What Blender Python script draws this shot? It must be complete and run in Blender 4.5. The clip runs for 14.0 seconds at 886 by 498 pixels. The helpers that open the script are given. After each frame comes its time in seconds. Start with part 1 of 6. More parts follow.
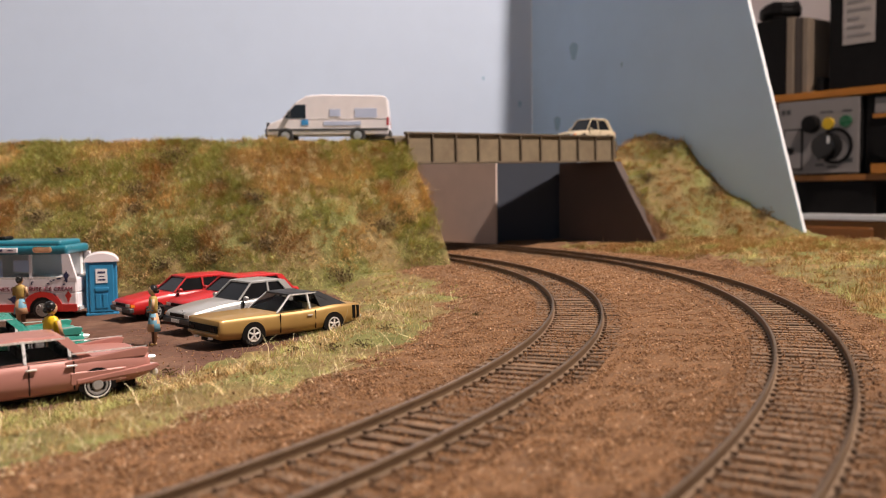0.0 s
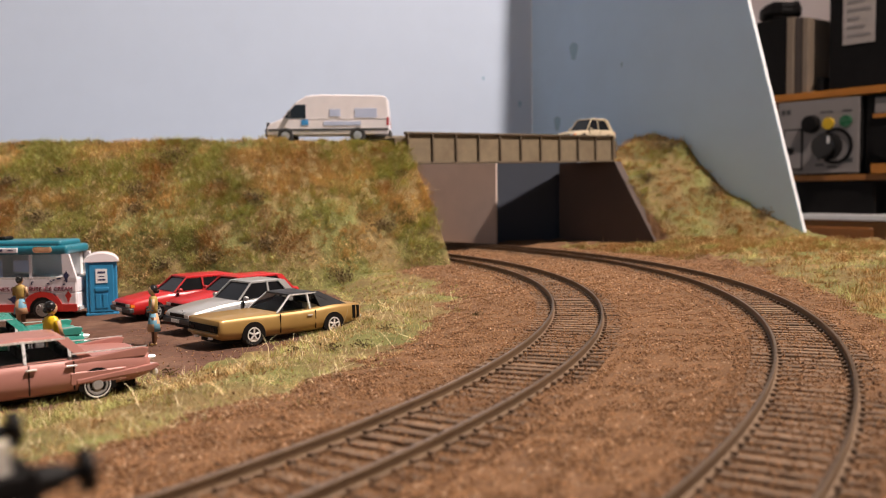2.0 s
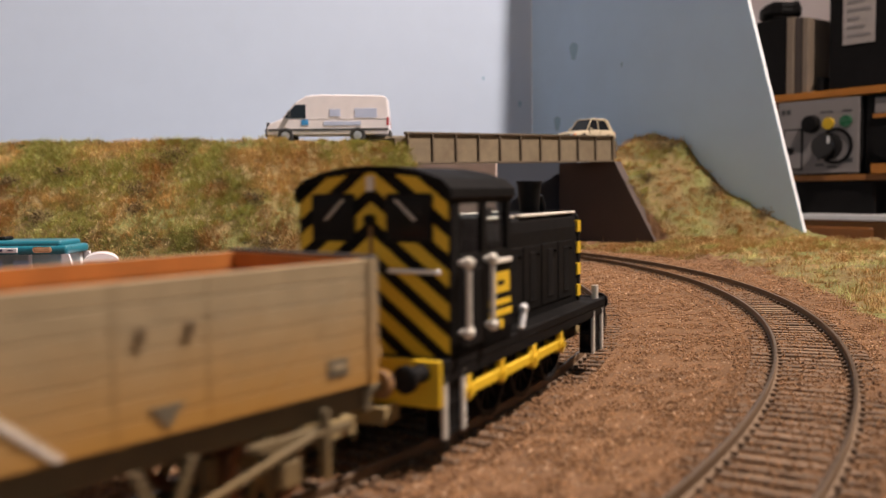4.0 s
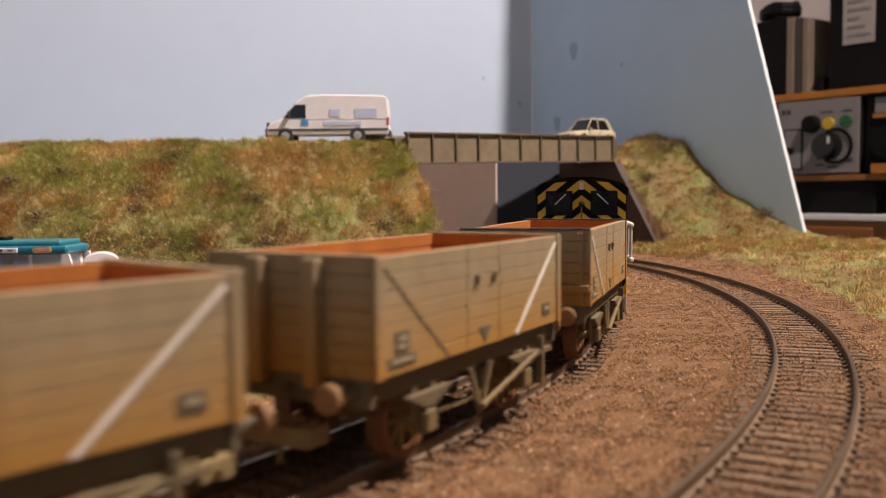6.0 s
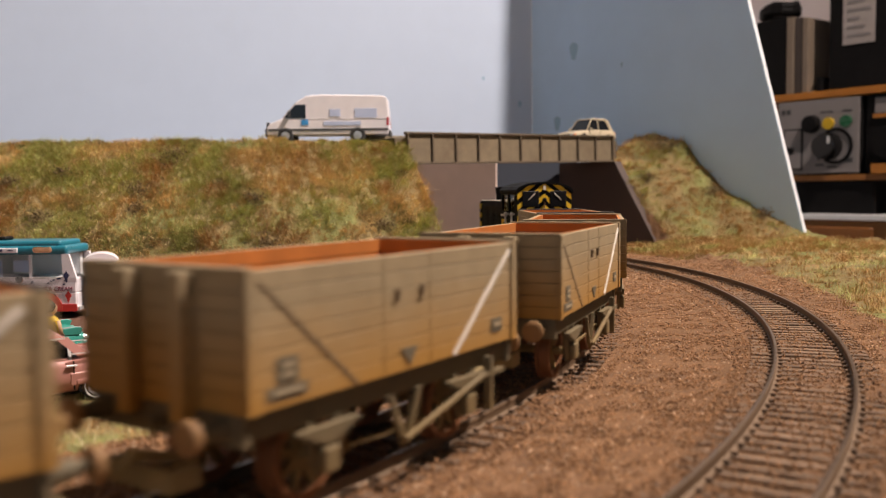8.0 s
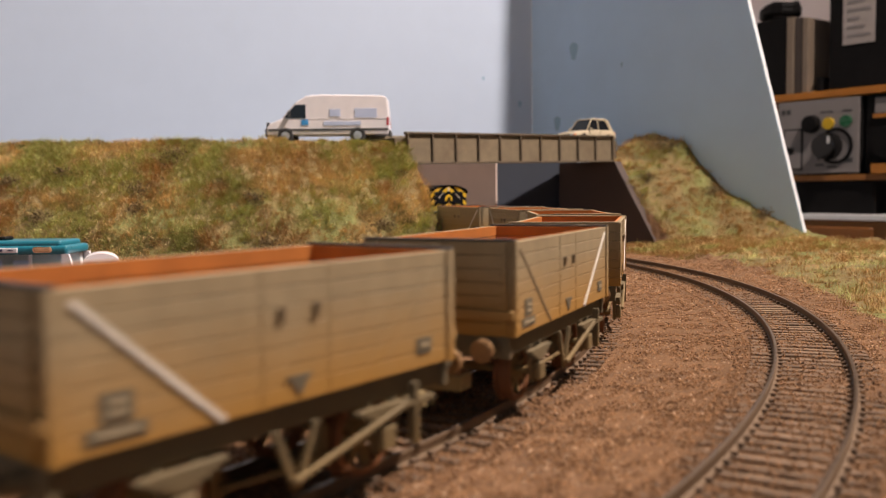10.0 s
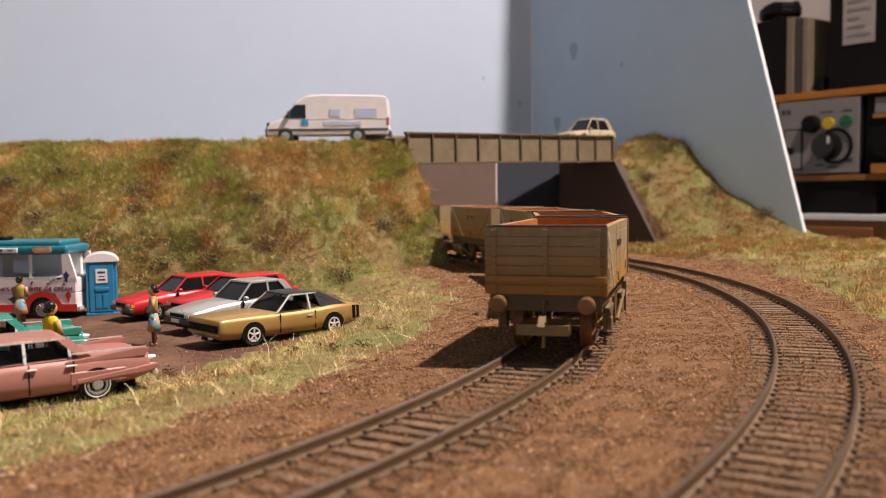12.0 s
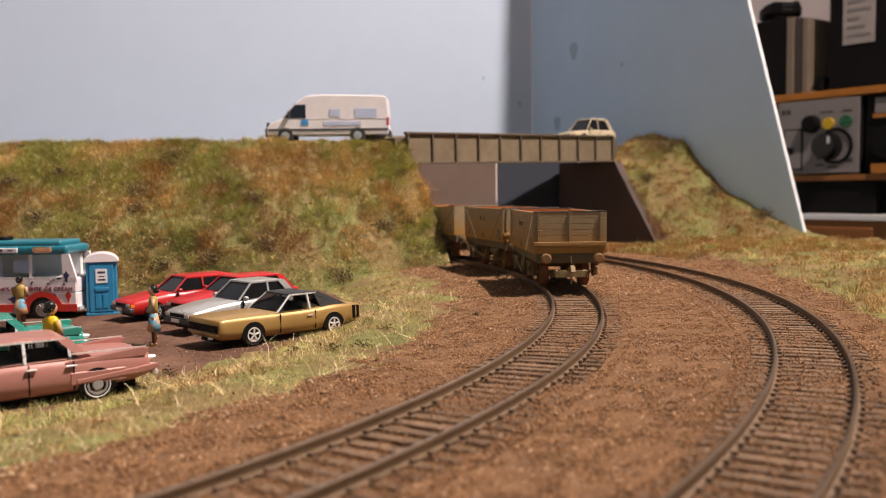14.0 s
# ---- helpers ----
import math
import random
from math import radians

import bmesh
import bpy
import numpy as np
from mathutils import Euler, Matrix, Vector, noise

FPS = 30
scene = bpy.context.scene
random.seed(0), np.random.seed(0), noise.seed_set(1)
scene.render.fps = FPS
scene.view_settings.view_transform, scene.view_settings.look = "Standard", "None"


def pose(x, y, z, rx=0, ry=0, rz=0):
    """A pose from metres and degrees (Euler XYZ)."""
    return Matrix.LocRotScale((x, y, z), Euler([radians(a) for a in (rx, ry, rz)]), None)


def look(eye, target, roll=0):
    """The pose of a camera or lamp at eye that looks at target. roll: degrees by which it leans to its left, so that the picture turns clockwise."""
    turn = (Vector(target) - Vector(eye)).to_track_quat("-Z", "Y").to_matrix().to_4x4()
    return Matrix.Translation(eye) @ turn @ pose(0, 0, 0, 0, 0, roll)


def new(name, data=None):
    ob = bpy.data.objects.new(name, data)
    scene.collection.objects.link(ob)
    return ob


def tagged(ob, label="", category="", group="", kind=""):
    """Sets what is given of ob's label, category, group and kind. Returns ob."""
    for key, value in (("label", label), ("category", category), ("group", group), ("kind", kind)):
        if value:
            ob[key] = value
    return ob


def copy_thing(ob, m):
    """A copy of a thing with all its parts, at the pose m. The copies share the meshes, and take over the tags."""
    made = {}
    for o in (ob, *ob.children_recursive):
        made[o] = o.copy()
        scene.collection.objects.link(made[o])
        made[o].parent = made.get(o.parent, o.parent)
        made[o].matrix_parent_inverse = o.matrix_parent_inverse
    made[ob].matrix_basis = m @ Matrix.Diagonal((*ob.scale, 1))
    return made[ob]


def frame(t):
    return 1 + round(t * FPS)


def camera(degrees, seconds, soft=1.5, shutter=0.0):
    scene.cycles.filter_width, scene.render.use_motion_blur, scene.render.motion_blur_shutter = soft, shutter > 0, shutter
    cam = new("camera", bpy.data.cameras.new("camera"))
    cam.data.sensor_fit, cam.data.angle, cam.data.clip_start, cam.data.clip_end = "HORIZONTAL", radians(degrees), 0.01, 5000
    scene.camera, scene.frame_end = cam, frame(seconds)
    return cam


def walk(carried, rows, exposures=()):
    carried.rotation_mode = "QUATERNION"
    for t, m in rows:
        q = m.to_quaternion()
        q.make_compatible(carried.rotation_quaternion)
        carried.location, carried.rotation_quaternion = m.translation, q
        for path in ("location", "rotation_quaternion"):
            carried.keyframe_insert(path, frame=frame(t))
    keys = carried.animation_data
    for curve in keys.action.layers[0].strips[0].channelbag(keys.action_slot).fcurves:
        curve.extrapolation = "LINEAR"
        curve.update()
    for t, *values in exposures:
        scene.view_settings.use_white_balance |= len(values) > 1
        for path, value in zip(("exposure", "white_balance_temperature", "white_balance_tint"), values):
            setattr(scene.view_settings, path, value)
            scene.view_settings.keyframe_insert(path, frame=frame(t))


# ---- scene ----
# All lengths below are in millimetres of a model railway; K turns them into metres.
K = 0.001
cam = camera(53.43, 14.0, soft=1.0, shutter=0.5)
cam.data.dof.use_dof = True
cam.data.dof.focus_distance = 0.31
cam.data.dof.aperture_fstop = 22.0
EYE = (0.0, 0.0, 0.0422)
AIM = (0.0, 1.0, 0.0422 - math.tan(radians(3.73)))
walk(cam, [(0.0, look(EYE, AIM, -0.58)), (14.0, look(EYE, AIM, -0.58))], exposures=[(0.0, 0.0), (14.0, 0.0)])

# ---- light: one ceiling lamp and an added front fill in a closed room ----
world = bpy.data.worlds.new("room_air")
world.use_nodes = True
scene.world = world
world.node_tree.nodes["Background"].inputs[0].default_value = (0.80, 0.90, 1.0, 1)
world.node_tree.nodes["Background"].inputs[1].default_value = 0.02
LAMP = (0.745, 0.284, 1.44)
lamp_data = bpy.data.lights.new("ceiling_lamp_light", "AREA")
lamp_data.shape, lamp_data.size, lamp_data.energy = "DISK", 0.045, 24.5
lamp_data.spread = radians(115)
lamp_data.color = (1.0, 0.86, 0.77)
lamp = new("ceiling_lamp_light", lamp_data)
lamp.matrix_world = look(LAMP, (-0.32, 0.38, 0.0))
# soft bluish fill added behind the camera, set in an unseen, made-up window
FILL_WINDOW = (-0.35, -1.58, 0.42)
fill_data = bpy.data.lights.new("fill_light", "AREA")
fill_data.shape, fill_data.size, fill_data.size_y, fill_data.energy = "RECTANGLE", 0.8, 0.7, 2.7
fill_data.color = (0.62, 0.82, 1.0)
sky = new("fill_light", fill_data)
sky.matrix_world = look(FILL_WINDOW, (-0.35, 1.0, 0.42))


# ---- materials ----
def material(name, col, rough=0.6, metal=0.0, vary=0.15, scale=200.0, bump=0.0, bump_scale=900.0,
             second=None, second_scale=60.0, second_edge=(0.45, 0.65), island=0.0, obj=0.0, spec=0.5, coat=0.0, detail=4.0):
    """A procedural surface: base colour varied at two scales, with an optional second tint, relief and piece-to-piece change."""
    m = bpy.data.materials.new(name)
    m.use_nodes = True
    nt = m.node_tree
    n, l = nt.nodes, nt.links
    b = n["Principled BSDF"]
    b.inputs["Roughness"].default_value = rough
    b.inputs["Metallic"].default_value = metal
    b.inputs["Specular IOR Level"].default_value = spec
    b.inputs["Coat Weight"].default_value = coat
    b.inputs["Coat Roughness"].default_value = 0.08
    tc = n.new("ShaderNodeTexCoord")

    def tex(s, d=detail, r=0.6):
        t = n.new("ShaderNodeTexNoise")
        t.inputs["Scale"].default_value = s
        t.inputs["Detail"].default_value = d
        t.inputs["Roughness"].default_value = r
        l.new(tc.outputs["Object"], t.inputs["Vector"])
        return t.outputs["Fac"]

    def ramp(fac, lo, hi, a, c):
        r = n.new("ShaderNodeMapRange")
        r.inputs["From Min"].default_value, r.inputs["From Max"].default_value = lo, hi
        r.inputs["To Min"].default_value, r.inputs["To Max"].default_value = a, c
        l.new(fac, r.inputs["Value"])
        return r.outputs["Result"]

    def mix(fac, a, c, mode="MIX"):
        x = n.new("ShaderNodeMix")
        x.data_type, x.blend_type = "RGBA", mode
        for sock, v in ((x.inputs[0], fac), (x.inputs[6], a), (x.inputs[7], c)):
            if hasattr(v, "node"):
                l.new(v, sock)
            else:
                sock.default_value = v if isinstance(v, float) else (*v, 1)
        return x.outputs[2]

    def scale_by(colour, fac):
        v = n.new("ShaderNodeVectorMath")
        v.operation = "SCALE"
        l.new(colour, v.inputs[0])
        l.new(fac, v.inputs["Scale"])
        return v.outputs[0]

    grain = tex(scale)
    c = mix(0.0, col, col)
    if second:
        c = mix(ramp(tex(second_scale, 5.0), *second_edge, 0.0, 1.0), col, second)
    if vary:
        c = scale_by(c, ramp(grain, 0.25, 0.75, 1 - vary, 1 + vary))
        c = scale_by(c, ramp(tex(scale * 0.13), 0.3, 0.7, 1 - vary * 0.6, 1 + vary * 0.6))
    if island:
        g = n.new("ShaderNodeNewGeometry")
        c = scale_by(c, ramp(g.outputs["Random Per Island"], 0.0, 1.0, 1 - island, 1 + island))
    if obj:
        g = n.new("ShaderNodeObjectInfo")
        c = scale_by(c, ramp(g.outputs["Random"], 0.0, 1.0, 1 - obj, 1 + obj))
    l.new(c, b.inputs["Base Color"])
    l.new(ramp(grain, 0.3, 0.7, max(0.02, rough - 0.08), min(1.0, rough + 0.08)), b.inputs["Roughness"])
    if bump:
        bp = n.new("ShaderNodeBump")
        bp.inputs["Strength"].default_value = 1.0
        bp.inputs["Distance"].default_value = bump * K
        l.new(tex(bump_scale, 3.0), bp.inputs["Height"])
        l.new(bp.outputs["Normal"], b.inputs["Normal"])
    return m


def glow(name, col, strength):
    m = bpy.data.materials.new(name)
    m.use_nodes = True
    b = m.node_tree.nodes["Principled BSDF"]
    b.inputs["Base Color"].default_value = (*col, 1)
    b.inputs["Emission Color"].default_value = (*col, 1)
    b.inputs["Emission Strength"].default_value = strength
    return m


def clear(name, col=(0.9, 0.95, 0.95)):
    m = bpy.data.materials.new(name)
    m.use_nodes = True
    b = m.node_tree.nodes["Principled BSDF"]
    b.inputs["Base Color"].default_value = (*col, 1)
    b.inputs["Transmission Weight"].default_value = 1.0
    b.inputs["Roughness"].default_value = 0.05
    b.inputs["IOR"].default_value = 1.1
    return m


M_BALLAST = material("ballast_dirt", (0.165, 0.088, 0.045), 0.95, vary=0.35, scale=700, bump=0.5, bump_scale=1300,
                     second=(0.16, 0.09, 0.052), second_scale=20, second_edge=(0.48, 0.75), spec=0.15)
M_STONE = material("ballast_grain", (0.265, 0.14, 0.068), 0.9, vary=0.2, scale=900, island=0.42, spec=0.2)
M_CHIP = material("ballast_chip", (0.5, 0.335, 0.215), 0.85, vary=0.2, scale=900, island=0.4, spec=0.3)
M_YARD = material("yard_earth", (0.115, 0.06, 0.042), 0.95, vary=0.3, scale=300, bump=0.35, bump_scale=1500,
                  second=(0.15, 0.085, 0.058), second_scale=40, spec=0.15)
M_TURF = material("turf", (0.2, 0.145, 0.065), 0.95, vary=0.35, scale=300, bump=0.8, bump_scale=700,
                  second=(0.17, 0.165, 0.06), second_scale=24, second_edge=(0.47, 0.6), spec=0.1)
M_BLADE = material("green_fibre", (0.46, 0.46, 0.165), 0.75, vary=0.2, scale=70, island=0.25, spec=0.15)
M_DRYBLADE = material("tan_fibre", (0.68, 0.49, 0.24), 0.75, vary=0.2, scale=70, island=0.25, spec=0.15)
M_BROWNBLADE = material("brown_fibre", (0.47, 0.28, 0.115), 0.8, vary=0.2, scale=70, island=0.3, spec=0.1)
M_STRAW = material("straw_fibre", (0.8, 0.66, 0.40), 0.6, vary=0.2, scale=100, island=0.35, spec=0.3)
M_BUSH = material("foam_bush", (0.14, 0.10, 0.05), 0.95, vary=0.4, scale=300, island=0.5, spec=0.1)
M_SLEEPER = material("sleeper_brown", (0.15, 0.098, 0.064), 0.9, vary=0.3, scale=300, obj=0.25, bump=0.15, spec=0.2)
M_RAIL = material("rusty_rail", (0.15, 0.092, 0.05), 0.6, metal=0.15, vary=0.2, scale=200, bump=0.05)
M_RAILTOP = material("worn_railhead", (0.2, 0.145, 0.105), 0.34, metal=0.8, vary=0.15, scale=150)
M_SKY = material("sky_paint", (0.63, 0.73, 0.90), 0.6, vary=0.02, scale=30, bump=0.05, bump_scale=350, spec=0.3)
# same sky paint, with the side board's bluish shade put into the colour
M_SKYSHADE = material("sky_paint_shaded", (0.55, 0.74, 0.97), 0.6, vary=0.04, scale=20, bump=0.05, bump_scale=350, spec=0.3)
M_STAIN = material("paint_stain", (0.34, 0.53, 0.70), 0.6, vary=0.05)
M_EDGE = material("board_edge_white", (0.75, 0.76, 0.78), 0.6, vary=0.06, scale=90)
M_TAN = material("tan_card", (0.62, 0.49, 0.42), 0.85, vary=0.06, scale=60, bump=0.04)
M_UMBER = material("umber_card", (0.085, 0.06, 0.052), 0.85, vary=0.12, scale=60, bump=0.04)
M_GIRDER = material("weathered_girder", (0.19, 0.145, 0.09), 0.75, vary=0.18, scale=160, second=(0.16, 0.115, 0.07), second_scale=45, second_edge=(0.5, 0.75), bump=0.06)
M_GIRDERDARK = material("girder_shade_paint", (0.11, 0.08, 0.05), 0.8, vary=0.2)
M_SHADECARD = material("shade_blue_card", (0.035, 0.042, 0.06), 0.8, vary=0.1, scale=40)
M_ROAD = material("road_card", (0.16, 0.15, 0.145), 0.9, vary=0.15, scale=200, bump=0.1)
M_PLY = material("baseboard_ply", (0.42, 0.29, 0.17), 0.7, vary=0.15, scale=40)
M_WALL = material("room_plaster", (0.74, 0.71, 0.70), 0.85, vary=0.03, scale=10, bump=0.2, bump_scale=80)
# room plaster with brighter, warmer light put into its colour
M_LITWALL = material("lit_pink_plaster", (0.88, 0.77, 0.75), 0.85, vary=0.03, scale=10, bump=0.2, bump_scale=80)
M_CARPET = material("room_carpet", (0.22, 0.19, 0.17), 0.95, vary=0.2, scale=80)
M_BLACK = material("black_plastic", (0.010, 0.009, 0.009), 0.5, vary=0.2, scale=150, spec=0.1)
M_SOOT = material("loco_black", (0.0075, 0.0066, 0.0064), 0.62, vary=0.25, scale=120, bump=0.02, spec=0.07)
M_RUBBER = material("tyre_rubber", (0.014, 0.013, 0.013), 0.75, vary=0.2)
M_CHROME = material("chrome", (0.84, 0.82, 0.81), 0.25, metal=0.4, vary=0.05)
M_WHITE = material("white_paint", (0.80, 0.78, 0.77), 0.4, vary=0.03, scale=60)
M_YELLOW = material("warning_yellow", (0.66, 0.41, 0.015), 0.5, vary=0.1, scale=100)
M_GLASS = material("tinted_glazing", (0.010, 0.010, 0.011), 0.12, vary=0.1, spec=0.16)
M_CLEAR = clear("clear_glazing")


# ---- mesh helpers ----
def link(name, bm, mat, parent=None, smooth=False):
    me = bpy.data.meshes.new(name)
    bmesh.ops.transform(bm, matrix=Matrix.Scale(K, 4), verts=bm.verts)
    bm.to_mesh(me)
    bm.free()
    for m in (mat if isinstance(mat, (list, tuple)) else [mat]):
        me.materials.append(m)
    if smooth:
        me.polygons.foreach_set("use_smooth", [True] * len(me.polygons))
    ob = new(name, me)
    if parent is not None:
        ob.parent = parent
    return ob


def part(name, bm, mat, parent, label="", smooth=False):
    """One mesh object under a thing or under a part."""
    return tagged(link(name, bm, mat, parent, smooth), label)


def from_arrays(name, verts, faces, mats, index=None, parent=None):
    me = bpy.data.meshes.new(name)
    me.from_pydata((np.asarray(verts, float) * K).tolist(), [], [list(map(int, f)) for f in faces])
    for m in mats:
        me.materials.append(m)
    if index is not None:
        me.polygons.foreach_set("material_index", index)
    me.update()
    ob = new(name, me)
    if parent is not None:
        ob.parent = parent
    return ob


def thing(name, label, category, group="", at=(0, 0, 0), turn=0.0):
    """An empty at the base of a thing, turned about the upright."""
    ob = new(name)
    ob.empty_display_size = 0.01
    ob.matrix_world = pose(at[0] * K, at[1] * K, at[2] * K, 0, 0, turn)
    return tagged(ob, label, category, group)


def box(bm, x0, x1, y0, y1, z0, z1, bevel=0.0, seg=1):
    vs = bmesh.ops.create_cube(bm, size=1.0)["verts"]
    bmesh.ops.transform(bm, verts=vs, matrix=Matrix.LocRotScale(
        ((x0 + x1) / 2, (y0 + y1) / 2, (z0 + z1) / 2), None, (abs(x1 - x0), abs(y1 - y0), abs(z1 - z0))))
    if bevel:
        es = list({e for v in vs for e in v.link_edges})
        bmesh.ops.bevel(bm, geom=es, offset=bevel, segments=seg, affect="EDGES", profile=0.5)
    return bm


def B(*a, **k):
    return box(bmesh.new(), *a, **k)


def rod(bm, p, q, r, r2=None, seg=10):
    """A bar or cone from p to q."""
    p, q = Vector(p), Vector(q)
    d = q - p
    m = Matrix.Translation((p + q) / 2) @ d.to_track_quat("Z", "Y").to_matrix().to_4x4()
    bmesh.ops.create_cone(bm, cap_ends=True, segments=seg, radius1=r, radius2=r if r2 is None else r2, depth=d.length, matrix=m)
    return bm


def R(*a, **k):
    return rod(bmesh.new(), *a, **k)


def ball(bm, c, r, squash=1.0, seg=8):
    bmesh.ops.create_uvsphere(bm, u_segments=seg, v_segments=max(4, seg // 2 + 1), radius=r,
                              matrix=Matrix.Translation(c) @ Matrix.Diagonal((1, 1, squash, 1)))
    return bm


def prism(bm, poly, y0, y1, axis="y", bevel=0.0):
    """A polygon in two axes drawn out along the third."""
    def p3(a, b, c):
        return {"y": (a, c, b), "x": (c, a, b), "z": (a, b, c)}[axis]
    f0 = [bm.verts.new(p3(a, b, y0)) for a, b in poly]
    f1 = [bm.verts.new(p3(a, b, y1)) for a, b in poly]
    k = len(poly)
    fs = [bm.faces.new(f0), bm.faces.new(f1[::-1])]
    for i in range(k):
        fs.append(bm.faces.new((f0[i], f1[i], f1[(i + 1) % k], f0[(i + 1) % k])))
    bmesh.ops.recalc_face_normals(bm, faces=fs)
    if bevel:
        bmesh.ops.bevel(bm, geom=list({e for f in fs for e in f.edges}), offset=bevel, segments=2, affect="EDGES", profile=0.5)
    return bm


def loft(bm, rings, caps=True):
    """A skin over closed rings with equal counts."""
    vs = [[bm.verts.new(p) for p in ring] for ring in rings]
    k = len(vs[0])
    fs = []
    for a, b in zip(vs, vs[1:]):
        for i in range(k):
            fs.append(bm.faces.new((a[i], a[(i + 1) % k], b[(i + 1) % k], b[i])))
    if caps:
        fs += [bm.faces.new(vs[0][::-1]), bm.faces.new(vs[-1])]
    bmesh.ops.recalc_face_normals(bm, faces=fs)
    return bm


def strip_wall(bm, path, z0, z1, thick):
    """An upright wall along a plan path; z1 may be a list."""
    n = len(path)
    tops = z1 if isinstance(z1, (list, tuple)) else [z1] * n
    rings = []
    for i, (x, y) in enumerate(path):
        a, b = Vector(path[max(0, i - 1)]), Vector(path[min(n - 1, i + 1)])
        d = (b - a).normalized()
        nx, ny = -d.y * thick, d.x * thick
        rings.append([(x, y, z0), (x, y, tops[i]), (x + nx, y + ny, tops[i]), (x + nx, y + ny, z0)])
    return loft(bm, rings)


def smooth_step(a, b, x):
    t = min(1.0, max(0.0, (x - a) / (b - a)))
    return t * t * (3 - 2 * t)


def lump(x, y, s, seed=0.0):
    return noise.noise(Vector((x / s, y / s, seed)))


# ---- plan ----
C1, R1 = (-385.6, 379.5), 438.5      # nearer track
C2, R2 = (-378.6, 399.4), 504.6      # further track
CORNER, BOARD_END = (94.5, 930.0), (288.0, 700.0)


def inside1(x, y):
    return R1 - math.hypot(x - C1[0], y - C1[1])


def outside2(x, y):
    return math.hypot(x - C2[0], y - C2[1]) - R2


def board_gap(x, y):
    """Distance in front of the side board, and the way along it from the corner."""
    dx, dy = BOARD_END[0] - CORNER[0], BOARD_END[1] - CORNER[1]
    k = math.hypot(dx, dy)
    px, py = x - CORNER[0], y - CORNER[1]
    return (-px * dy + py * dx) / -k, (px * dx + py * dy) / k


def ground_z(x, y):
    """Height of the scenery's surface: ballast bed, bank down to the yard, rise towards the side board."""
    d = inside1(x, y)
    near = min(abs(d), abs(outside2(x, y)))
    z = -3.3 + (0.36 if near < 10.5 else 0.55 if near < 19 else 0)
    if d > 24:
        z -= 8.7 * smooth_step(30, 104, d) + 0.028 * max(0, d - 104)
        z += 3.4 * math.exp(-((d - 76) / 17) ** 2)
    o = outside2(x, y)
    if o > 34:
        gap, way = board_gap(x, y)
        e = (x - 171) * 0.75 + (y - 709) * 0.66
        low = float(np.interp(y, [480, 590, 709], [40, 56, 110]))
        z += 4.0 * smooth_step(low, low + 40, o) * smooth_step(720, 690, y)
        t = (x - 171) * -0.66 + (y - 709) * 0.75
        if gap > -14 and t < 84 and (e > 5 or y < 708):
            fall = 0.9 * max(0, 5 - e)
            crest = float(np.interp(way, [150, 188, 224, 276, 302, 360], [90, 84, 44, 16, 4, -4])) - 0.5 * max(0, gap) - fall
            crest += 5 * lump(x, y, 26, 13) * smooth_step(0, 20, crest)
            z = max(z, crest)
        z += 2.6 * (0.5 + lump(x, y, 17, 41)) * smooth_step(50, 70, o)
    z += 0.5 * lump(x, y, 35) + 0.25 * lump(x, y, 9, 3)
    return z


def turf_edge(y):
    """How far outside the further track the turf begins."""
    return float(np.interp(y, [270, 420, 560], [31, 46, 70]))


def zone(x, y):
    d, o = inside1(x, y) + 9 * lump(x, y, 22, 7) + 4 * lump(x, y, 7, 2), outside2(x, y) + 7 * lump(x, y, 20, 5)
    if d > (112 if y < 300 else 104):
        return 2
    if o > 40 and y > 640 and (x - 171) * 0.75 + (y - 709) * 0.66 < 6:
        return 0
    if d > 52 or o > turf_edge(y):
        return 1
    return 0


# ---- setting ----
def build_ground():
    xs = np.arange(-340, 341, 4.0)
    ys = np.arange(40, 945, 4.0)
    verts, faces, idx = [], [], []
    for y in ys:
        for x in xs:
            verts.append((x, y, ground_z(x, y) + (random.uniform(-0.35, 0.35) if y < 620 else 0)))
    w = len(xs)
    for j in range(len(ys) - 1):
        for i in range(w - 1):
            a = j * w + i
            faces.append((a, a + 1, a + 1 + w, a + w))
            idx.append(zone(xs[i] + 2, ys[j] + 2))
    g = from_arrays("ground", verts, faces, [M_BALLAST, M_TURF, M_YARD], idx)
    g.data.polygons.foreach_set("use_smooth", [True] * len(faces))
    tagged(g, "brown ballast, grassy bank and bare earth yard of the model", "ground", kind="structure")
    base = link("baseboard", B(-980, 345, -420, 945, -60, -40), M_PLY)
    tagged(base, "plain plywood baseboard under the model railway", "baseboard", kind="structure")


def rail_ring(c, r, a, half=0.42):
    """Bullhead outline of one rail at an angle of the arc."""
    prof = [(-0.8, -2.54), (0.8, -2.54), (0.8, -2.25), (0.24, -2.0), (0.24, -0.95), (half, -0.75), (half, -0.12),
            (half - 0.12, 0), (-half + 0.12, 0), (-half, -0.12), (-half, -0.75), (-0.24, -0.95), (-0.24, -2.0), (-0.8, -2.25)]
    ca, sa = math.cos(a), math.sin(a)
    return [(c[0] + (r + o) * ca, c[1] + (r + o) * sa, z) for o, z in prof]


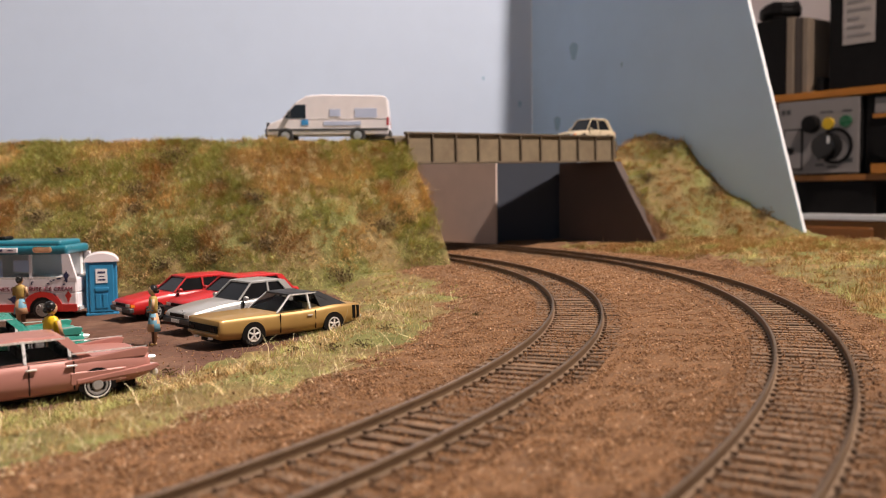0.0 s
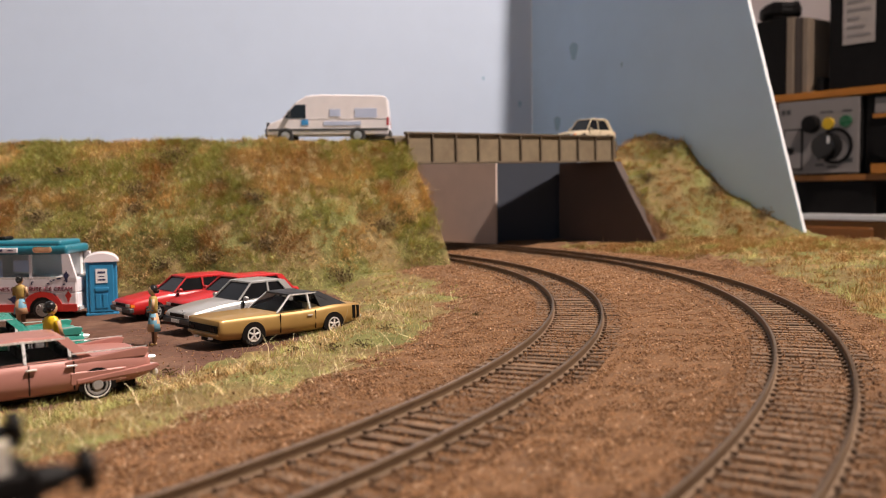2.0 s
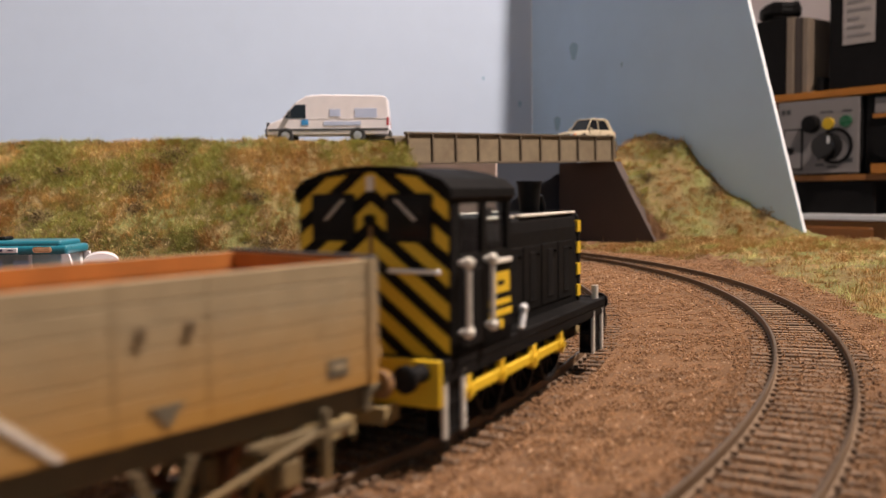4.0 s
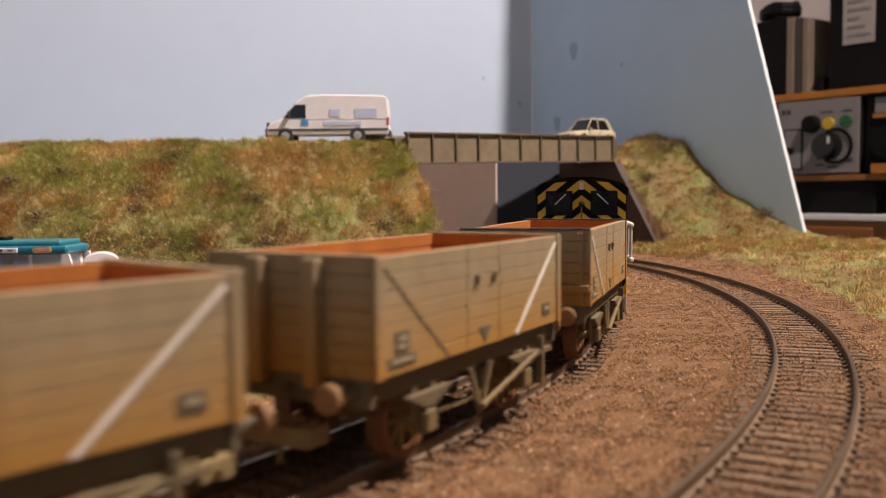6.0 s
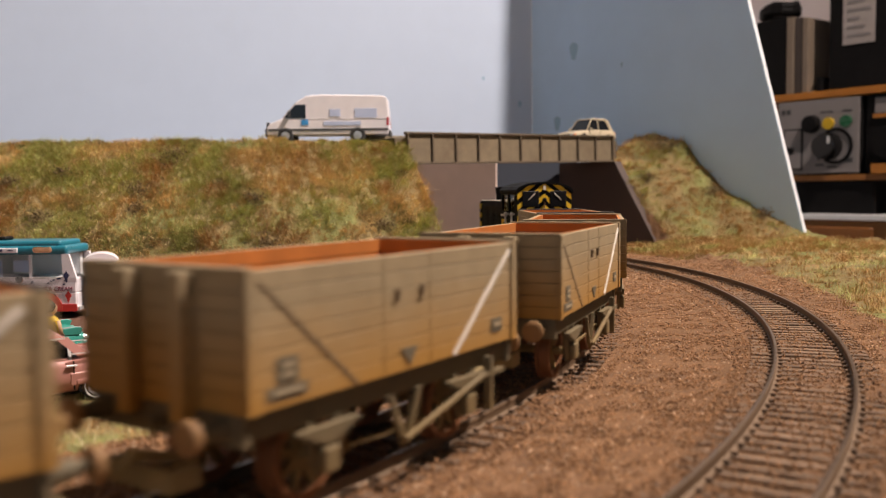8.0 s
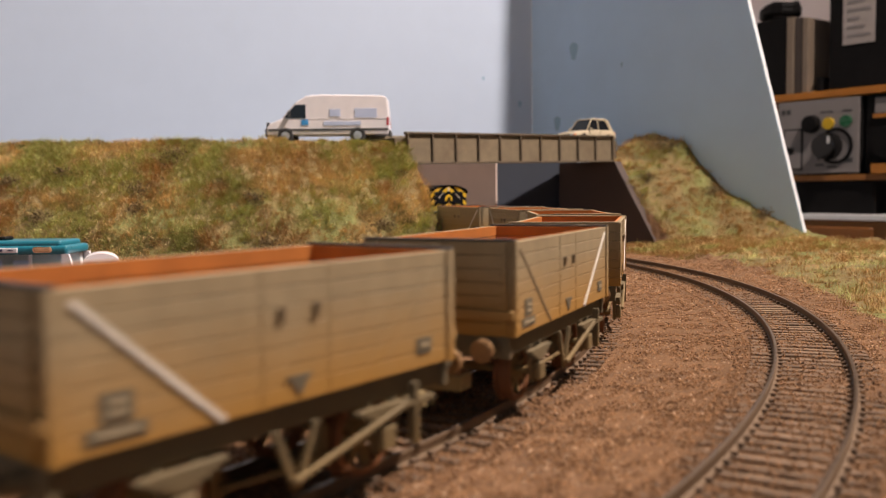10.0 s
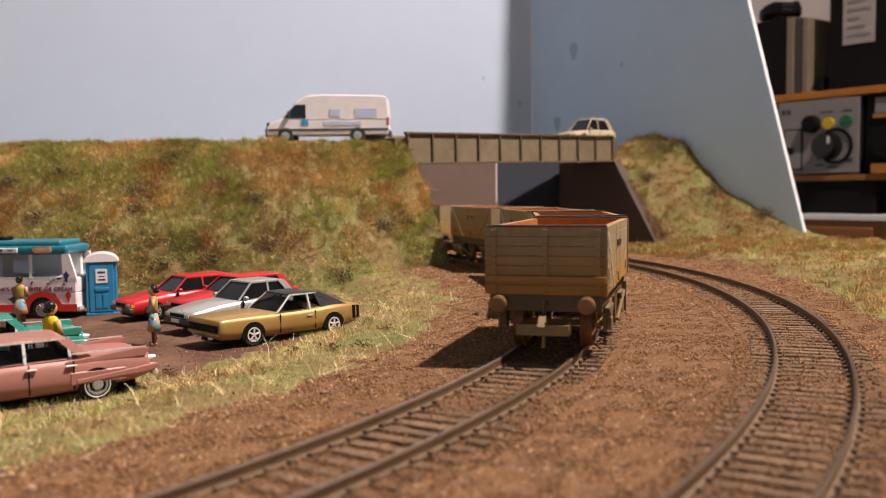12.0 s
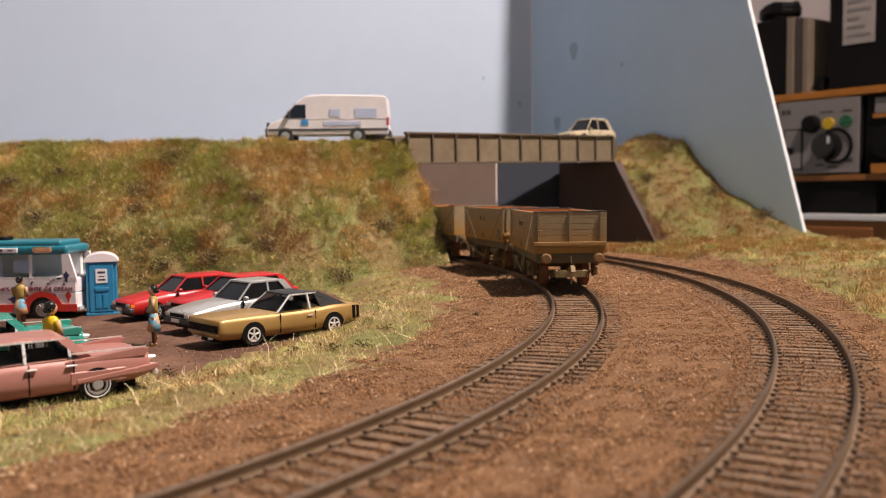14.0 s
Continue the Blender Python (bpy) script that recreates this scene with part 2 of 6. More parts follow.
def build_track(c, r, label):
    t = thing("railway_track", label, "railway track", "curved tracks")
    n = 360
    for off in (-8.7, 8.7):
        bm = bmesh.new()
        rings = [[bm.verts.new(p) for p in rail_ring(c, r + off, 2 * math.pi * i / n)] for i in range(n)]
        for i in range(n):
            u, v = rings[i], rings[(i + 1) % n]
            for k in range(14):
                f = bm.faces.new((u[k], u[(k + 1) % 14], v[(k + 1) % 14], v[k]))
                f.material_index = 1 if k == 7 else 0
        bmesh.ops.recalc_face_normals(bm, faces=bm.faces)
        part("rail", bm, [M_RAIL, M_RAILTOP], t, "rusty steel rail with a worn bright head")
    pitch = 5.3
    count = int(2 * math.pi * r / pitch)
    base = None
    far = bmesh.new()
    for i in range(count):
        a = 2 * math.pi * i / count
        a = a - 2 * math.pi if a > math.pi else a
        seen = -0.95 < a < 1.0
        if seen and base is None:
            bm = B(-15, 15, -1.3, 1.3, -4.6, -2.5, bevel=0.18)
            for s in (-8.7, 8.7):
                for e in (-1, 1):
                    box(bm, s + e * 1.1 - 0.5, s + e * 1.1 + 0.5, -0.7, 0.7, -2.6, -1.8)
            base = part("sleeper", bm, M_SLEEPER, t)
            ob = base
        elif seen:
            ob = new("sleeper", base.data)
            ob.parent = t
        m = pose((c[0] + r * math.cos(a)) * K, (c[1] + r * math.sin(a)) * K, random.uniform(-0.15, 0.1) * K, 0, 0,
                 math.degrees(a) + random.uniform(-1, 1))
        if seen:
            ob.matrix_basis = m
        else:
            k = len(far.verts)
            box(far, -15, 15, -1.6, 1.6, -4.6, -2.58)
            far.verts.ensure_lookup_table()
            mm = m.copy()
            mm.translation = mm.translation / K
            bmesh.ops.transform(far, matrix=mm, verts=far.verts[k:])
    tagged(part("sleepers_beyond_view", far, M_SLEEPER, t), kind="stuff")
    return t


def slope_section(x):
    """Toe, crest and heights of the big bank at x."""
    e = smooth_step(-120, -18, x)
    toe = 478 + 58 * smooth_step(-110, 4, x) + 7 * lump(x, 0, 45, 9)
    crest = 578 + 26 * e + 5 * lump(x, 5, 60, 11)
    return toe, crest


def bank_point(u, v):
    """u runs along the bank (0 far out, 1 at the bridge), v up it from toe to crest and on over the top."""
    end_lo, end_hi = (5.0, 538.0), (-27.0, 604.0)
    xl = -560 + 560 * u
    vv = min(1.0, v)
    xe = end_lo[0] + (end_hi[0] - end_lo[0]) * vv
    x = -560 + (xe + 560) * u
    toe, crest = slope_section(xl)
    toe = toe + (end_lo[1] - toe) * smooth_step(0.93, 1.0, u)
    crest = crest + (end_hi[1] - crest) * smooth_step(0.93, 1.0, u)
    f = vv + 0.10 * math.sin(vv * math.pi)
    y = toe + (crest - toe) * vv
    zt = -9 + 6.5 * smooth_step(-60, 0, xl)
    z = zt + (76.6 - zt) * (f if f < 1 else 1)
    if v > 1:
        y += (v - 1) * 260
        z = 76.6
    r = math.sin(min(1, vv * 1.02) * math.pi) ** 0.5 if 0 < vv < 1 else 0.0
    k = 9.0 * lump(x, z, 36, 21) + 5.0 * lump(x, z, 15, 4) + 2.0 * lump(x, z, 6, 8)
    y -= k * r * (1 - smooth_step(0.97, 1.0, u))
    z += (2.4 * lump(x, y, 25, 2) + 1.0 * lump(x, y, 9, 6)) * (1 if v >= 0.9 else 0.3)
    return x, y, z


def build_bank():
    verts, faces = [], []
    us = np.linspace(0, 1, 180)
    vs = np.r_[np.linspace(-0.04, 1, 44), 1.04, 1.1, 1.22]
    for v in vs:
        for u in us:
            verts.append(bank_point(u, v))
    w = len(us)
    for j in range(len(vs) - 1):
        for i in range(w - 1):
            a = j * w + i
            faces.append((a, a + 1, a + 1 + w, a + w))
    g = from_arrays("grass_bank", verts, faces, [M_TURF])
    g.data.polygons.foreach_set("use_smooth", [True] * len(faces))
    so = g.modifiers.new("thickness", "SOLIDIFY")
    so.thickness, so.offset = 1.5 * K, -1
    tagged(g, "steep scenic bank covered with green and straw static grass", "bank", kind="structure")
    # road deck on top of the bank, with the tracks running below it
    bm = bmesh.new()
    prism(bm, [(-700, 662), (-700, 925), (-90, 925), (-90, 665)], 71.0, 75.2, "z")
    tagged(link("road", bm, M_ROAD), "grey card road along the top of the bank", "road", kind="structure")


def build_walls():
    bm = B(-1000, 94.5, 930, 942, -40, 640)
    tagged(link("wall_back", bm, M_SKY), "pale blue painted sky backboard", "wall", kind="structure")
    # side board with its raked front edge
    dx, dy = BOARD_END[0] - CORNER[0], BOARD_END[1] - CORNER[1]
    k = math.hypot(dx, dy)
    bm = bmesh.new()
    slope = 0.27
    prism(bm, [(0, -40), (k + 18, -40), (k, 5), (k - 640 * slope, 640), (0, 640)], 0, 5, "y", bevel=0.6)
    ob = link("wall_side", bm, [M_SKYSHADE, M_EDGE])
    for f in ob.data.polygons:
        if f.normal.x > 0.5:
            f.material_index = 1
    ob.matrix_world = pose(CORNER[0] * K, CORNER[1] * K, 0, 0, 0, math.degrees(math.atan2(dy, dx)))
    tagged(ob, "sky-painted side board with bluish shade in its colour and a raked white edge", "wall", kind="structure")
    # dabs of bluer paint, one sheet each, just proud of the board
    def dab(along, up, r, m):
        bm = bmesh.new()
        pts = [(along + r * 0.8 * math.cos(q) * (1 + 0.25 * math.sin(3 * q)), up + r * 1.7 * math.sin(q) * (1 + 0.15 * math.cos(2 * q))) for q in np.linspace(0, 6.28, 22)[:-1]]
        prism(bm, pts, -0.3, 0.02, "y")
        spot = link("paint_dab", bm, M_STAIN)
        spot.matrix_world = m
        tagged(spot, "patch of darker blue paint on the board", "paint", kind="structure")
    for along, up, r in ((58, 180, 6.0), (36, 110, 5.0), (118, 160, 1.6)):
        dab(along, up, r, ob.matrix_world)
    for along, up, r in ((82, 133, 2.2), (44, 160, 1.5)):
        dab(along, up, r, pose(0, 0.930, 0))
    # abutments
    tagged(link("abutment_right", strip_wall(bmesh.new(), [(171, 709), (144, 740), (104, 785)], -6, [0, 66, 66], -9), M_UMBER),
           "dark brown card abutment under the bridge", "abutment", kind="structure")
    tagged(link("abutment_panel", strip_wall(bmesh.new(), [(46, 760), (-46, 806)], -6, 76, -3), M_TAN),
           "plain tan card panel behind the tracks", "panel", kind="structure")
    # deep shade on the blue boards behind, put in as an added dark sheet
    tagged(link("abutment_back", strip_wall(bmesh.new(), [(122, 800), (44, 764)], -6, 76, -3), M_SHADECARD),
           "dark blue sheet added for the shade below the road", "panel", kind="structure")
    arc = [(C1[0] + 419 * math.cos(a), C1[1] + 419 * math.sin(a)) for a in np.linspace(0.575, 0.95, 12)]
    tagged(link("abutment_left", strip_wall(bmesh.new(), arc, -6, 72, 4), M_TAN),
           "tan card abutment below the road", "abutment", kind="structure")


def build_bridge():
    a, b = Vector((-23.7, 602)), Vector((143.5, 742))
    d = (b - a).normalized()
    length = (b - a).length
    tilt = math.degrees(math.atan2(4.6, length))
    t = thing("plate_girder_bridge", "weathered brown plate girder road bridge over the tracks", "bridge")
    t.matrix_world = pose(a.x * K, a.y * K, 61.4 * K, 0, -tilt, math.degrees(math.atan2(d.y, d.x)))
    h = 21.6
    part("web_plate", B(0, length, 0.4, 1.6, 1.2, h - 1.4), M_GIRDER, t)
    part("top_flange", B(-0.6, length + 0.6, -1.3, 2.6, h - 1.4, h, bevel=0.2), M_GIRDERDARK, t)
    part("bottom_flange", B(-0.6, length + 0.6, -1.3, 2.6, -0.4, 1.2, bevel=0.2), M_GIRDERDARK, t)
    n = 10
    base = None
    for i in range(n + 1):
        if base is None:
            bm = B(-0.6, 0.6, -1.2, 0.4, 1.2, h - 1.4)
            box(bm, -1.3, 1.3, 0.0, 0.4, 1.2, h - 1.4)
            base = part("stiffener", bm, M_GIRDERDARK, t)
            ob = base
        else:
            ob = new("stiffener", base.data)
            ob.parent = t
        ob.location.x = (0.8 + (length - 1.6) * i / n) * K
    part("deck", B(-8, length + 8, 2.7, 46, 3, 17), M_GIRDERDARK, t)
    bm = B(0, length, 44, 45.5, 17, h)
    part("far_parapet", bm, M_GIRDER, t)
    part("road_surface", B(-8, length + 8, 2.7, 43.8, 17.1, 17.6), M_ROAD, t)


def build_room():
    for nm, b in (("room_floor", (-1.9, 2.6, -1.6, 1.62, -0.95, -0.9)), ("ceiling", (-1.9, 2.6, -1.6, 1.62, 1.55, 1.6))):
        o = link(nm, box(bmesh.new(), *[1000 * v for v in b]), M_CARPET if nm == "room_floor" else M_WALL)
        tagged(o, "dark carpeted room floor" if nm == "room_floor" else "plain white ceiling", nm.split("_")[-1], kind="structure")
    for nm, b in (("wall_north", (-1.9, 2.6, 1.52, 1.62, -0.95, 1.6)), ("wall_south", (-1.9, -0.8, -1.7, -1.6, -0.95, 1.6)), ("wall_south_2", (0.1, 2.6, -1.7, -1.6, -0.95, 1.6)),
                  ("wall_south_3", (-0.8, 0.1, -1.7, -1.6, -0.95, 0.02)), ("wall_south_4", (-0.8, 0.1, -1.7, -1.6, 0.82, 1.6)),
                  ("wall_east", (2.6, 2.7, -1.7, 1.62, -0.95, 1.6)), ("wall_west", (-2.0, -1.9, -1.7, 1.62, -0.95, 1.6))):
        tagged(link(nm, box(bmesh.new(), *[1000 * v for v in b]), M_WALL), "plain off-white plaster room wall", "wall", kind="structure")
    side = link("wall_angled", B(-190, 640, 0, 60, -950, 1600), M_LITWALL)
    side.matrix_world = pose(0.474 + 0.8 * 0.198, 1.250 + 0.6 * 0.198, 0, 0, 0, math.degrees(math.atan2(-0.8, 0.6)))
    tagged(side, "plain plaster room wall behind the shelves, lightened for weak lamplight", "wall", kind="structure")
    # frame added round the fill lamp, out of view
    w = thing("window_1", "white framed window, added out of view to carry the fill light", "window", at=(-350, -1650, 420))
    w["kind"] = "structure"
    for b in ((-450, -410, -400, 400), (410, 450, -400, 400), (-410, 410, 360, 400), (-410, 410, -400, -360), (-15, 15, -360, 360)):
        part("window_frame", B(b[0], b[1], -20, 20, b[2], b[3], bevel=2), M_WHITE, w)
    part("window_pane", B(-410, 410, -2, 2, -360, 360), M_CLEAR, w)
    t = thing("ceiling_lamp", "round white lamp hanging from the ceiling", "lamp", at=(LAMP[0] / K, LAMP[1] / K, LAMP[2] / K + 22))
    part("cord", R((0, 0, 28), (0, 0, 1550 - LAMP[2] / K - 22), 4, seg=8), M_WHITE, t)
    part("lamp_base", R((0, 0, 4), (0, 0, 29), 90, 60, seg=32), M_WHITE, t)
    part("lamp_glass", R((0, 0, -6), (0, 0, 4), 84, seg=32), glow("lamp_glow", (1.0, 0.89, 0.83), 3.0), t)


build_ground()
track_1 = build_track(C1, R1, "brown sleepered model track curving under the bridge, inner line")
track_2 = build_track(C2, R2, "brown sleepered model track curving under the bridge, outer line")
build_bank()
build_walls()
build_bridge()
build_room()

# ---- train ----
REAR_11, SPEED = -234.5, 76.3      # way of the last wagon's end along the track at 11 s, and mm a second


def weathered(name, col, dust, z_mid, z_soft, rough=0.75):
    """Paint with an airbrushed band of dust low down on the sides."""
    m = material(name, col, rough, vary=0.13, scale=220, bump=0.04, bump_scale=600, spec=0.3)
    nt = m.node_tree
    n, l = nt.nodes, nt.links
    b = n["Principled BSDF"]
    src = b.inputs["Base Color"].links[0].from_socket
    tc = n.new("ShaderNodeTexCoord")
    sep = n.new("ShaderNodeSeparateXYZ")
    l.new(tc.outputs["Object"], sep.inputs[0])
    nz = n.new("ShaderNodeTexNoise")
    nz.inputs["Scale"].default_value = 90
    l.new(tc.outputs["Object"], nz.inputs["Vector"])
    ad = n.new("ShaderNodeMath")
    ad.operation = "MULTIPLY_ADD"
    l.new(nz.outputs["Fac"], ad.inputs[0])
    ad.inputs[1].default_value = 0.006
    l.new(sep.outputs["Z"], ad.inputs[2])
    r = n.new("ShaderNodeMapRange")
    r.inputs["From Min"].default_value = (z_mid + z_soft + 3) * K
    r.inputs["From Max"].default_value = (z_mid - z_soft + 3) * K
    l.new(ad.outputs[0], r.inputs["Value"])
    x = n.new("ShaderNodeMix")
    x.data_type = "RGBA"
    l.new(r.outputs["Result"], x.inputs[0])
    l.new(src, x.inputs[6])
    x.inputs[7].default_value = (*dust, 1)
    l.new(x.outputs[2], b.inputs["Base Color"])
    return m


M_WAGON = weathered("wagon_grey", (0.30, 0.226, 0.132), (0.36, 0.185, 0.042), 22.0, 6.5)
M_JOINT = material("plank_joint", (0.17, 0.13, 0.078), 0.85, vary=0.15)
M_LINING = material("wagon_lining", (0.40, 0.13, 0.018), 0.75, vary=0.18, scale=160)
M_FRAME = weathered("wagon_frame", (0.115, 0.093, 0.058), (0.22, 0.138, 0.05), 8, 6)
M_CAP = material("wagon_capping", (0.05, 0.04, 0.035), 0.7, vary=0.2)
M_RUST = material("rusty_buffer", (0.24, 0.125, 0.045), 0.75, vary=0.2, scale=200)
M_OCHRE = material("dusty_coupling", (0.25, 0.18, 0.08), 0.75, vary=0.2, scale=200)
M_WHEELRIM = material("rusty_wheel", (0.22, 0.09, 0.035), 0.6, metal=0.3, vary=0.2)
M_DECAL = material("wagon_label", (0.12, 0.095, 0.06), 0.7, vary=0.15)
M_DECALPALE = material("wagon_lettering", (0.33, 0.255, 0.155), 0.7, vary=0.1)
M_STRIPE = material("white_strapping", (0.66, 0.60, 0.52), 0.7, vary=0.12)
M_STRAP = material("brown_strapping", (0.16, 0.11, 0.062), 0.75, vary=0.2)


def wheelset(parent, y, r, x=8.25, spokes=8, rim=M_WHEELRIM, disc=M_FRAME):
    """An axle with two spoked wheels, about its own axle line."""
    ob = part("wheelset", R((-12.5, 0, 0), (12.5, 0, 0), 0.9), disc, parent)
    for s in (-1, 1):
        bm = bmesh.new()
        a, b = s * x, s * (x + 2.4)
        n = 28
        loft(bm, [[(xx, rr * math.cos(2 * math.pi * i / n), rr * math.sin(2 * math.pi * i / n)) for i in range(n)]
                  for xx, rr in ((a - s * 0.7, r + 0.6), (a, r + 0.6), (a, r), (b, r), (b, r - 1.0), (a, r - 1.0), (a - s * 0.7, r + 0.6))], caps=False)
        for f in bm.faces:
            f.material_index = 1
        k = len(bm.faces)
        star = []
        for i in range(spokes):
            q, g = 2 * math.pi * i / spokes, math.pi / spokes
            star += [((r - 0.7) * math.cos(q - 0.09), (r - 0.7) * math.sin(q - 0.09)), ((r - 0.7) * math.cos(q + 0.09), (r - 0.7) * math.sin(q + 0.09)),
                     (1.7 * math.cos(q + g), 1.7 * math.sin(q + g))]
        prism(bm, star, s * (x + 0.7), s * (x + 1.7), "x")
        part("wheel", bm, [disc, rim], ob, "spoked wheel with a rusty rim" if rim is M_WHEELRIM else "black spoked wheel")
    ob.matrix_basis = pose(0, y * K, r * K)
    return ob


def coupling(parent, y, s):
    bm = box(bmesh.new(), -1.1, 1.1, y, y + s * 8, 6.0, 7.2)
    prism(bm, [(-6.2, y + s * 8.2), (6.2, y + s * 8.2), (6.2, y + s * 9.4), (-6.2, y + s * 9.4)], 5.6, 8.3, "z")
    for e in (-1, 1):
        box(bm, e * 6.2 - 0.5, e * 6.2 + 0.5, y + s * 4.5, y + s * 9.4, 5.6, 8.3)
    prism(bm, [(y + s * 3, 7.4), (y + s * 3, 8.4), (y + s * 9.5, 10.6), (y + s * 12, 8.2), (y + s * 10.6, 9.2), (y + s * 9.5, 8.8)], -0.9, 0.9, "x")
    rod(bm, (0, y + s * 7.6, 7), (0, y + s * 7.6, 2.2), 0.45, seg=6)
    part("coupling", bm, M_OCHRE, parent, "dusty hook and bar coupling")


def buffer(parent, x, y, s, z=13.6, head=M_RUST, stock=M_FRAME):
    b = part("buffer", rod(R((x, y, z), (x, y + s * 3.4, z), 1.55, 1.15), (x, y + s * 3.2, z), (x, y + s * 5.4, z), 0.7, seg=8), stock, parent)
    bm = R((x, y + s * 5.0, z), (x, y + s * 5.9, z), 2.2, seg=20)
    rod(bm, (x, y + s * 5.9, z), (x, y + s * 6.2, z), 2.2, 1.6, seg=20)
    part("buffer_head", bm, head, b, "rusty round buffer head")


def open_wagon(mirrored, ribbed=False):
    w = thing("open_wagon", "weathered grey seven-plank open wagon, empty, rusty inside", "wagon", "open wagons")
    z0, z1, hx, hy, n = 15.4, 33.0, 15.5, 33.5 if ribbed else 34.2, 7
    ph = (z1 - z0) / n
    for i in range(n):
        z = z0 + i * ph
        o1 = part("side_plank", B(-0.6, 0.6, -hy, hy, z + 0.04, z + ph - 0.04, bevel=0.1), M_WAGON, w)
        o2 = part("end_plank", B(-hx + 0.6, hx - 0.6, -0.6, 0.6, z + 0.04, z + ph - 0.04, bevel=0.1), M_WAGON, w)
        o3, o4 = new("side_plank", o1.data), new("end_plank", o2.data)
        o3.parent = o4.parent = w
        o1.location.x, o3.location.x = (hx - 0.6) * K, -(hx - 0.6) * K
        o2.location.y, o4.location.y = (hy - 0.6) * K, -(hy - 0.6) * K
    # backing behind the joints, lining and floor
    bm = B(-hx + 0.75, -hx + 1.15, -hy + 0.8, hy - 0.8, z0, z1 - 0.15)
    box(bm, hx - 1.15, hx - 0.75, -hy + 0.8, hy - 0.8, z0, z1 - 0.15)
    box(bm, -hx + 0.8, hx - 0.8, -hy + 0.75, -hy + 1.15, z0, z1 - 0.15)
    box(bm, -hx + 0.8, hx - 0.8, hy - 1.15, hy - 0.75, z0, z1 - 0.15)
    part("joint_backing", bm, M_JOINT, w)
    bm = bmesh.new()
    for i in range(n):
        a, b = z0 + i * ph + 0.08, z0 + (i + 1) * ph - 0.08
        for s in (-1, 1):
            box(bm, s * (hx - 1.9), s * (hx - 1.15), -hy + 1.2, hy - 1.2, a, b)
            box(bm, -hx + 1.2, hx - 1.2, s * (hy - 1.9), s * (hy - 1.15), a, b)
    part("lining", bm, M_LINING, w, "orange-brown inner boards")
    part("floor", B(-hx + 1, hx - 1, -hy + 1, hy - 1, z0 + 0.1, z0 + 0.5), M_LINING, w)
    for s in (-1, 1):
        if ribbed:
            # two deep upright posts, notched where each plank is bolted
            part("end_capping", B(-hx - 0.1, hx + 0.1, s * (hy - 0.6) - 0.75, s * (hy - 0.6) + 0.75, z1, z1 + 0.35, bevel=0.1), M_WAGON, w)
            for x in (-5.2, 5.2):
                bm = B(x - 1.25, x + 1.25, s * hy - 0.05, s * hy + s * 2.0, z0 - 1.5, z1 - 0.3, bevel=0.12)
                for i in range(n):
                    box(bm, x - 1.7, x + 1.7, s * hy - 0.05, s * hy + s * 0.8, z0 + (i + 0.3) * ph, z0 + (i + 0.72) * ph, bevel=0.1)
                part("end_post", bm, M_WAGON, w, "deep upright end post with plank bolts")
        else:
            part("end_capping", B(-hx - 0.1, hx + 0.1, s * (hy - 0.6) - 0.75, s * (hy - 0.6) + 0.75, z1, z1 + 0.45, bevel=0.1), M_CAP, w, "dark end capping strip")
            for x in (-hx + 0.9 + 1.2, 0, hx - 0.9 - 1.2):
                bm = B(x - 0.65, x + 0.65, s * hy - 0.05, s * hy + s * 0.5, z0 + 0.2, z1 - 0.2)
                for i in range(10):
                    for e in (-0.36, 0.36):
                        ball(bm, (x + e, s * (hy + 0.5), z0 + 1 + i * 1.75), 0.27, seg=6)
                part("end_stanchion", bm, M_WAGON, w)
            bm = B(-hx - 0.1, hx + 0.1, s * hy, s * hy + s * 0.95, 18.7, 20.3, bevel=0.12)
            for i in range(9):
                ball(bm, (-13 + i * 3.25, s * (hy + 0.95), 19.5), 0.24, seg=5)
            part("end_beam", bm, M_WAGON, w)
        part("headstock", B(-hx + 1, hx - 1, s * (hy - 1.5), s * (hy - 0.1), 11.2, 15.4, bevel=0.15), M_FRAME, w)
        for x in (-11.2, 11.2):
            buffer(w, x, s * (hy - 0.1), s)
        bm = rod(bmesh.new(), (0, s * hy - s * 0.2, 13.4), (0, s * (hy + 1.6), 13.4), 0.7)
        rod(bm, (0, s * (hy + 1.6), 14.2), (0, s * (hy + 1.6), 11.0), 0.35, seg=6)
        part("draw_hook", bm, M_FRAME, w)
        coupling(w, s * (hy - 5), s)
        # sides: corner plates, door straps, diagonal strapping, bolts and plates
        sx = s * hx
        for y in (-hy + 0.9, hy - 0.9):
            bm = B(sx, sx + s * 0.35, y - 0.85, y + 0.85, z0, z1)
            for i in range(9):
                ball(bm, (sx + s * 0.35, y, z0 + 1.2 + i * 1.95), 0.2, seg=5)
            part("corner_plate", bm, M_WAGON, w)
        for y in (-6.0, 6.0):
            bm = B(sx, sx + s * 0.1, y - 0.3, y + 0.3, z0, z1)
            part("door_strap", bm, M_WAGON, w)
        for y in (-3.0, 3.2):
            bm = B(sx, sx + s * 0.7, y - 0.42, y + 0.42, 27.1, 28.1, bevel=0.12)
            box(bm, sx, sx + s * 0.5, y - 0.18, y + 0.18, 26.2, 27.1)
            part("door_catch", bm, M_STRAP, w, "brown door catch")
        pale = -1 if mirrored else 1
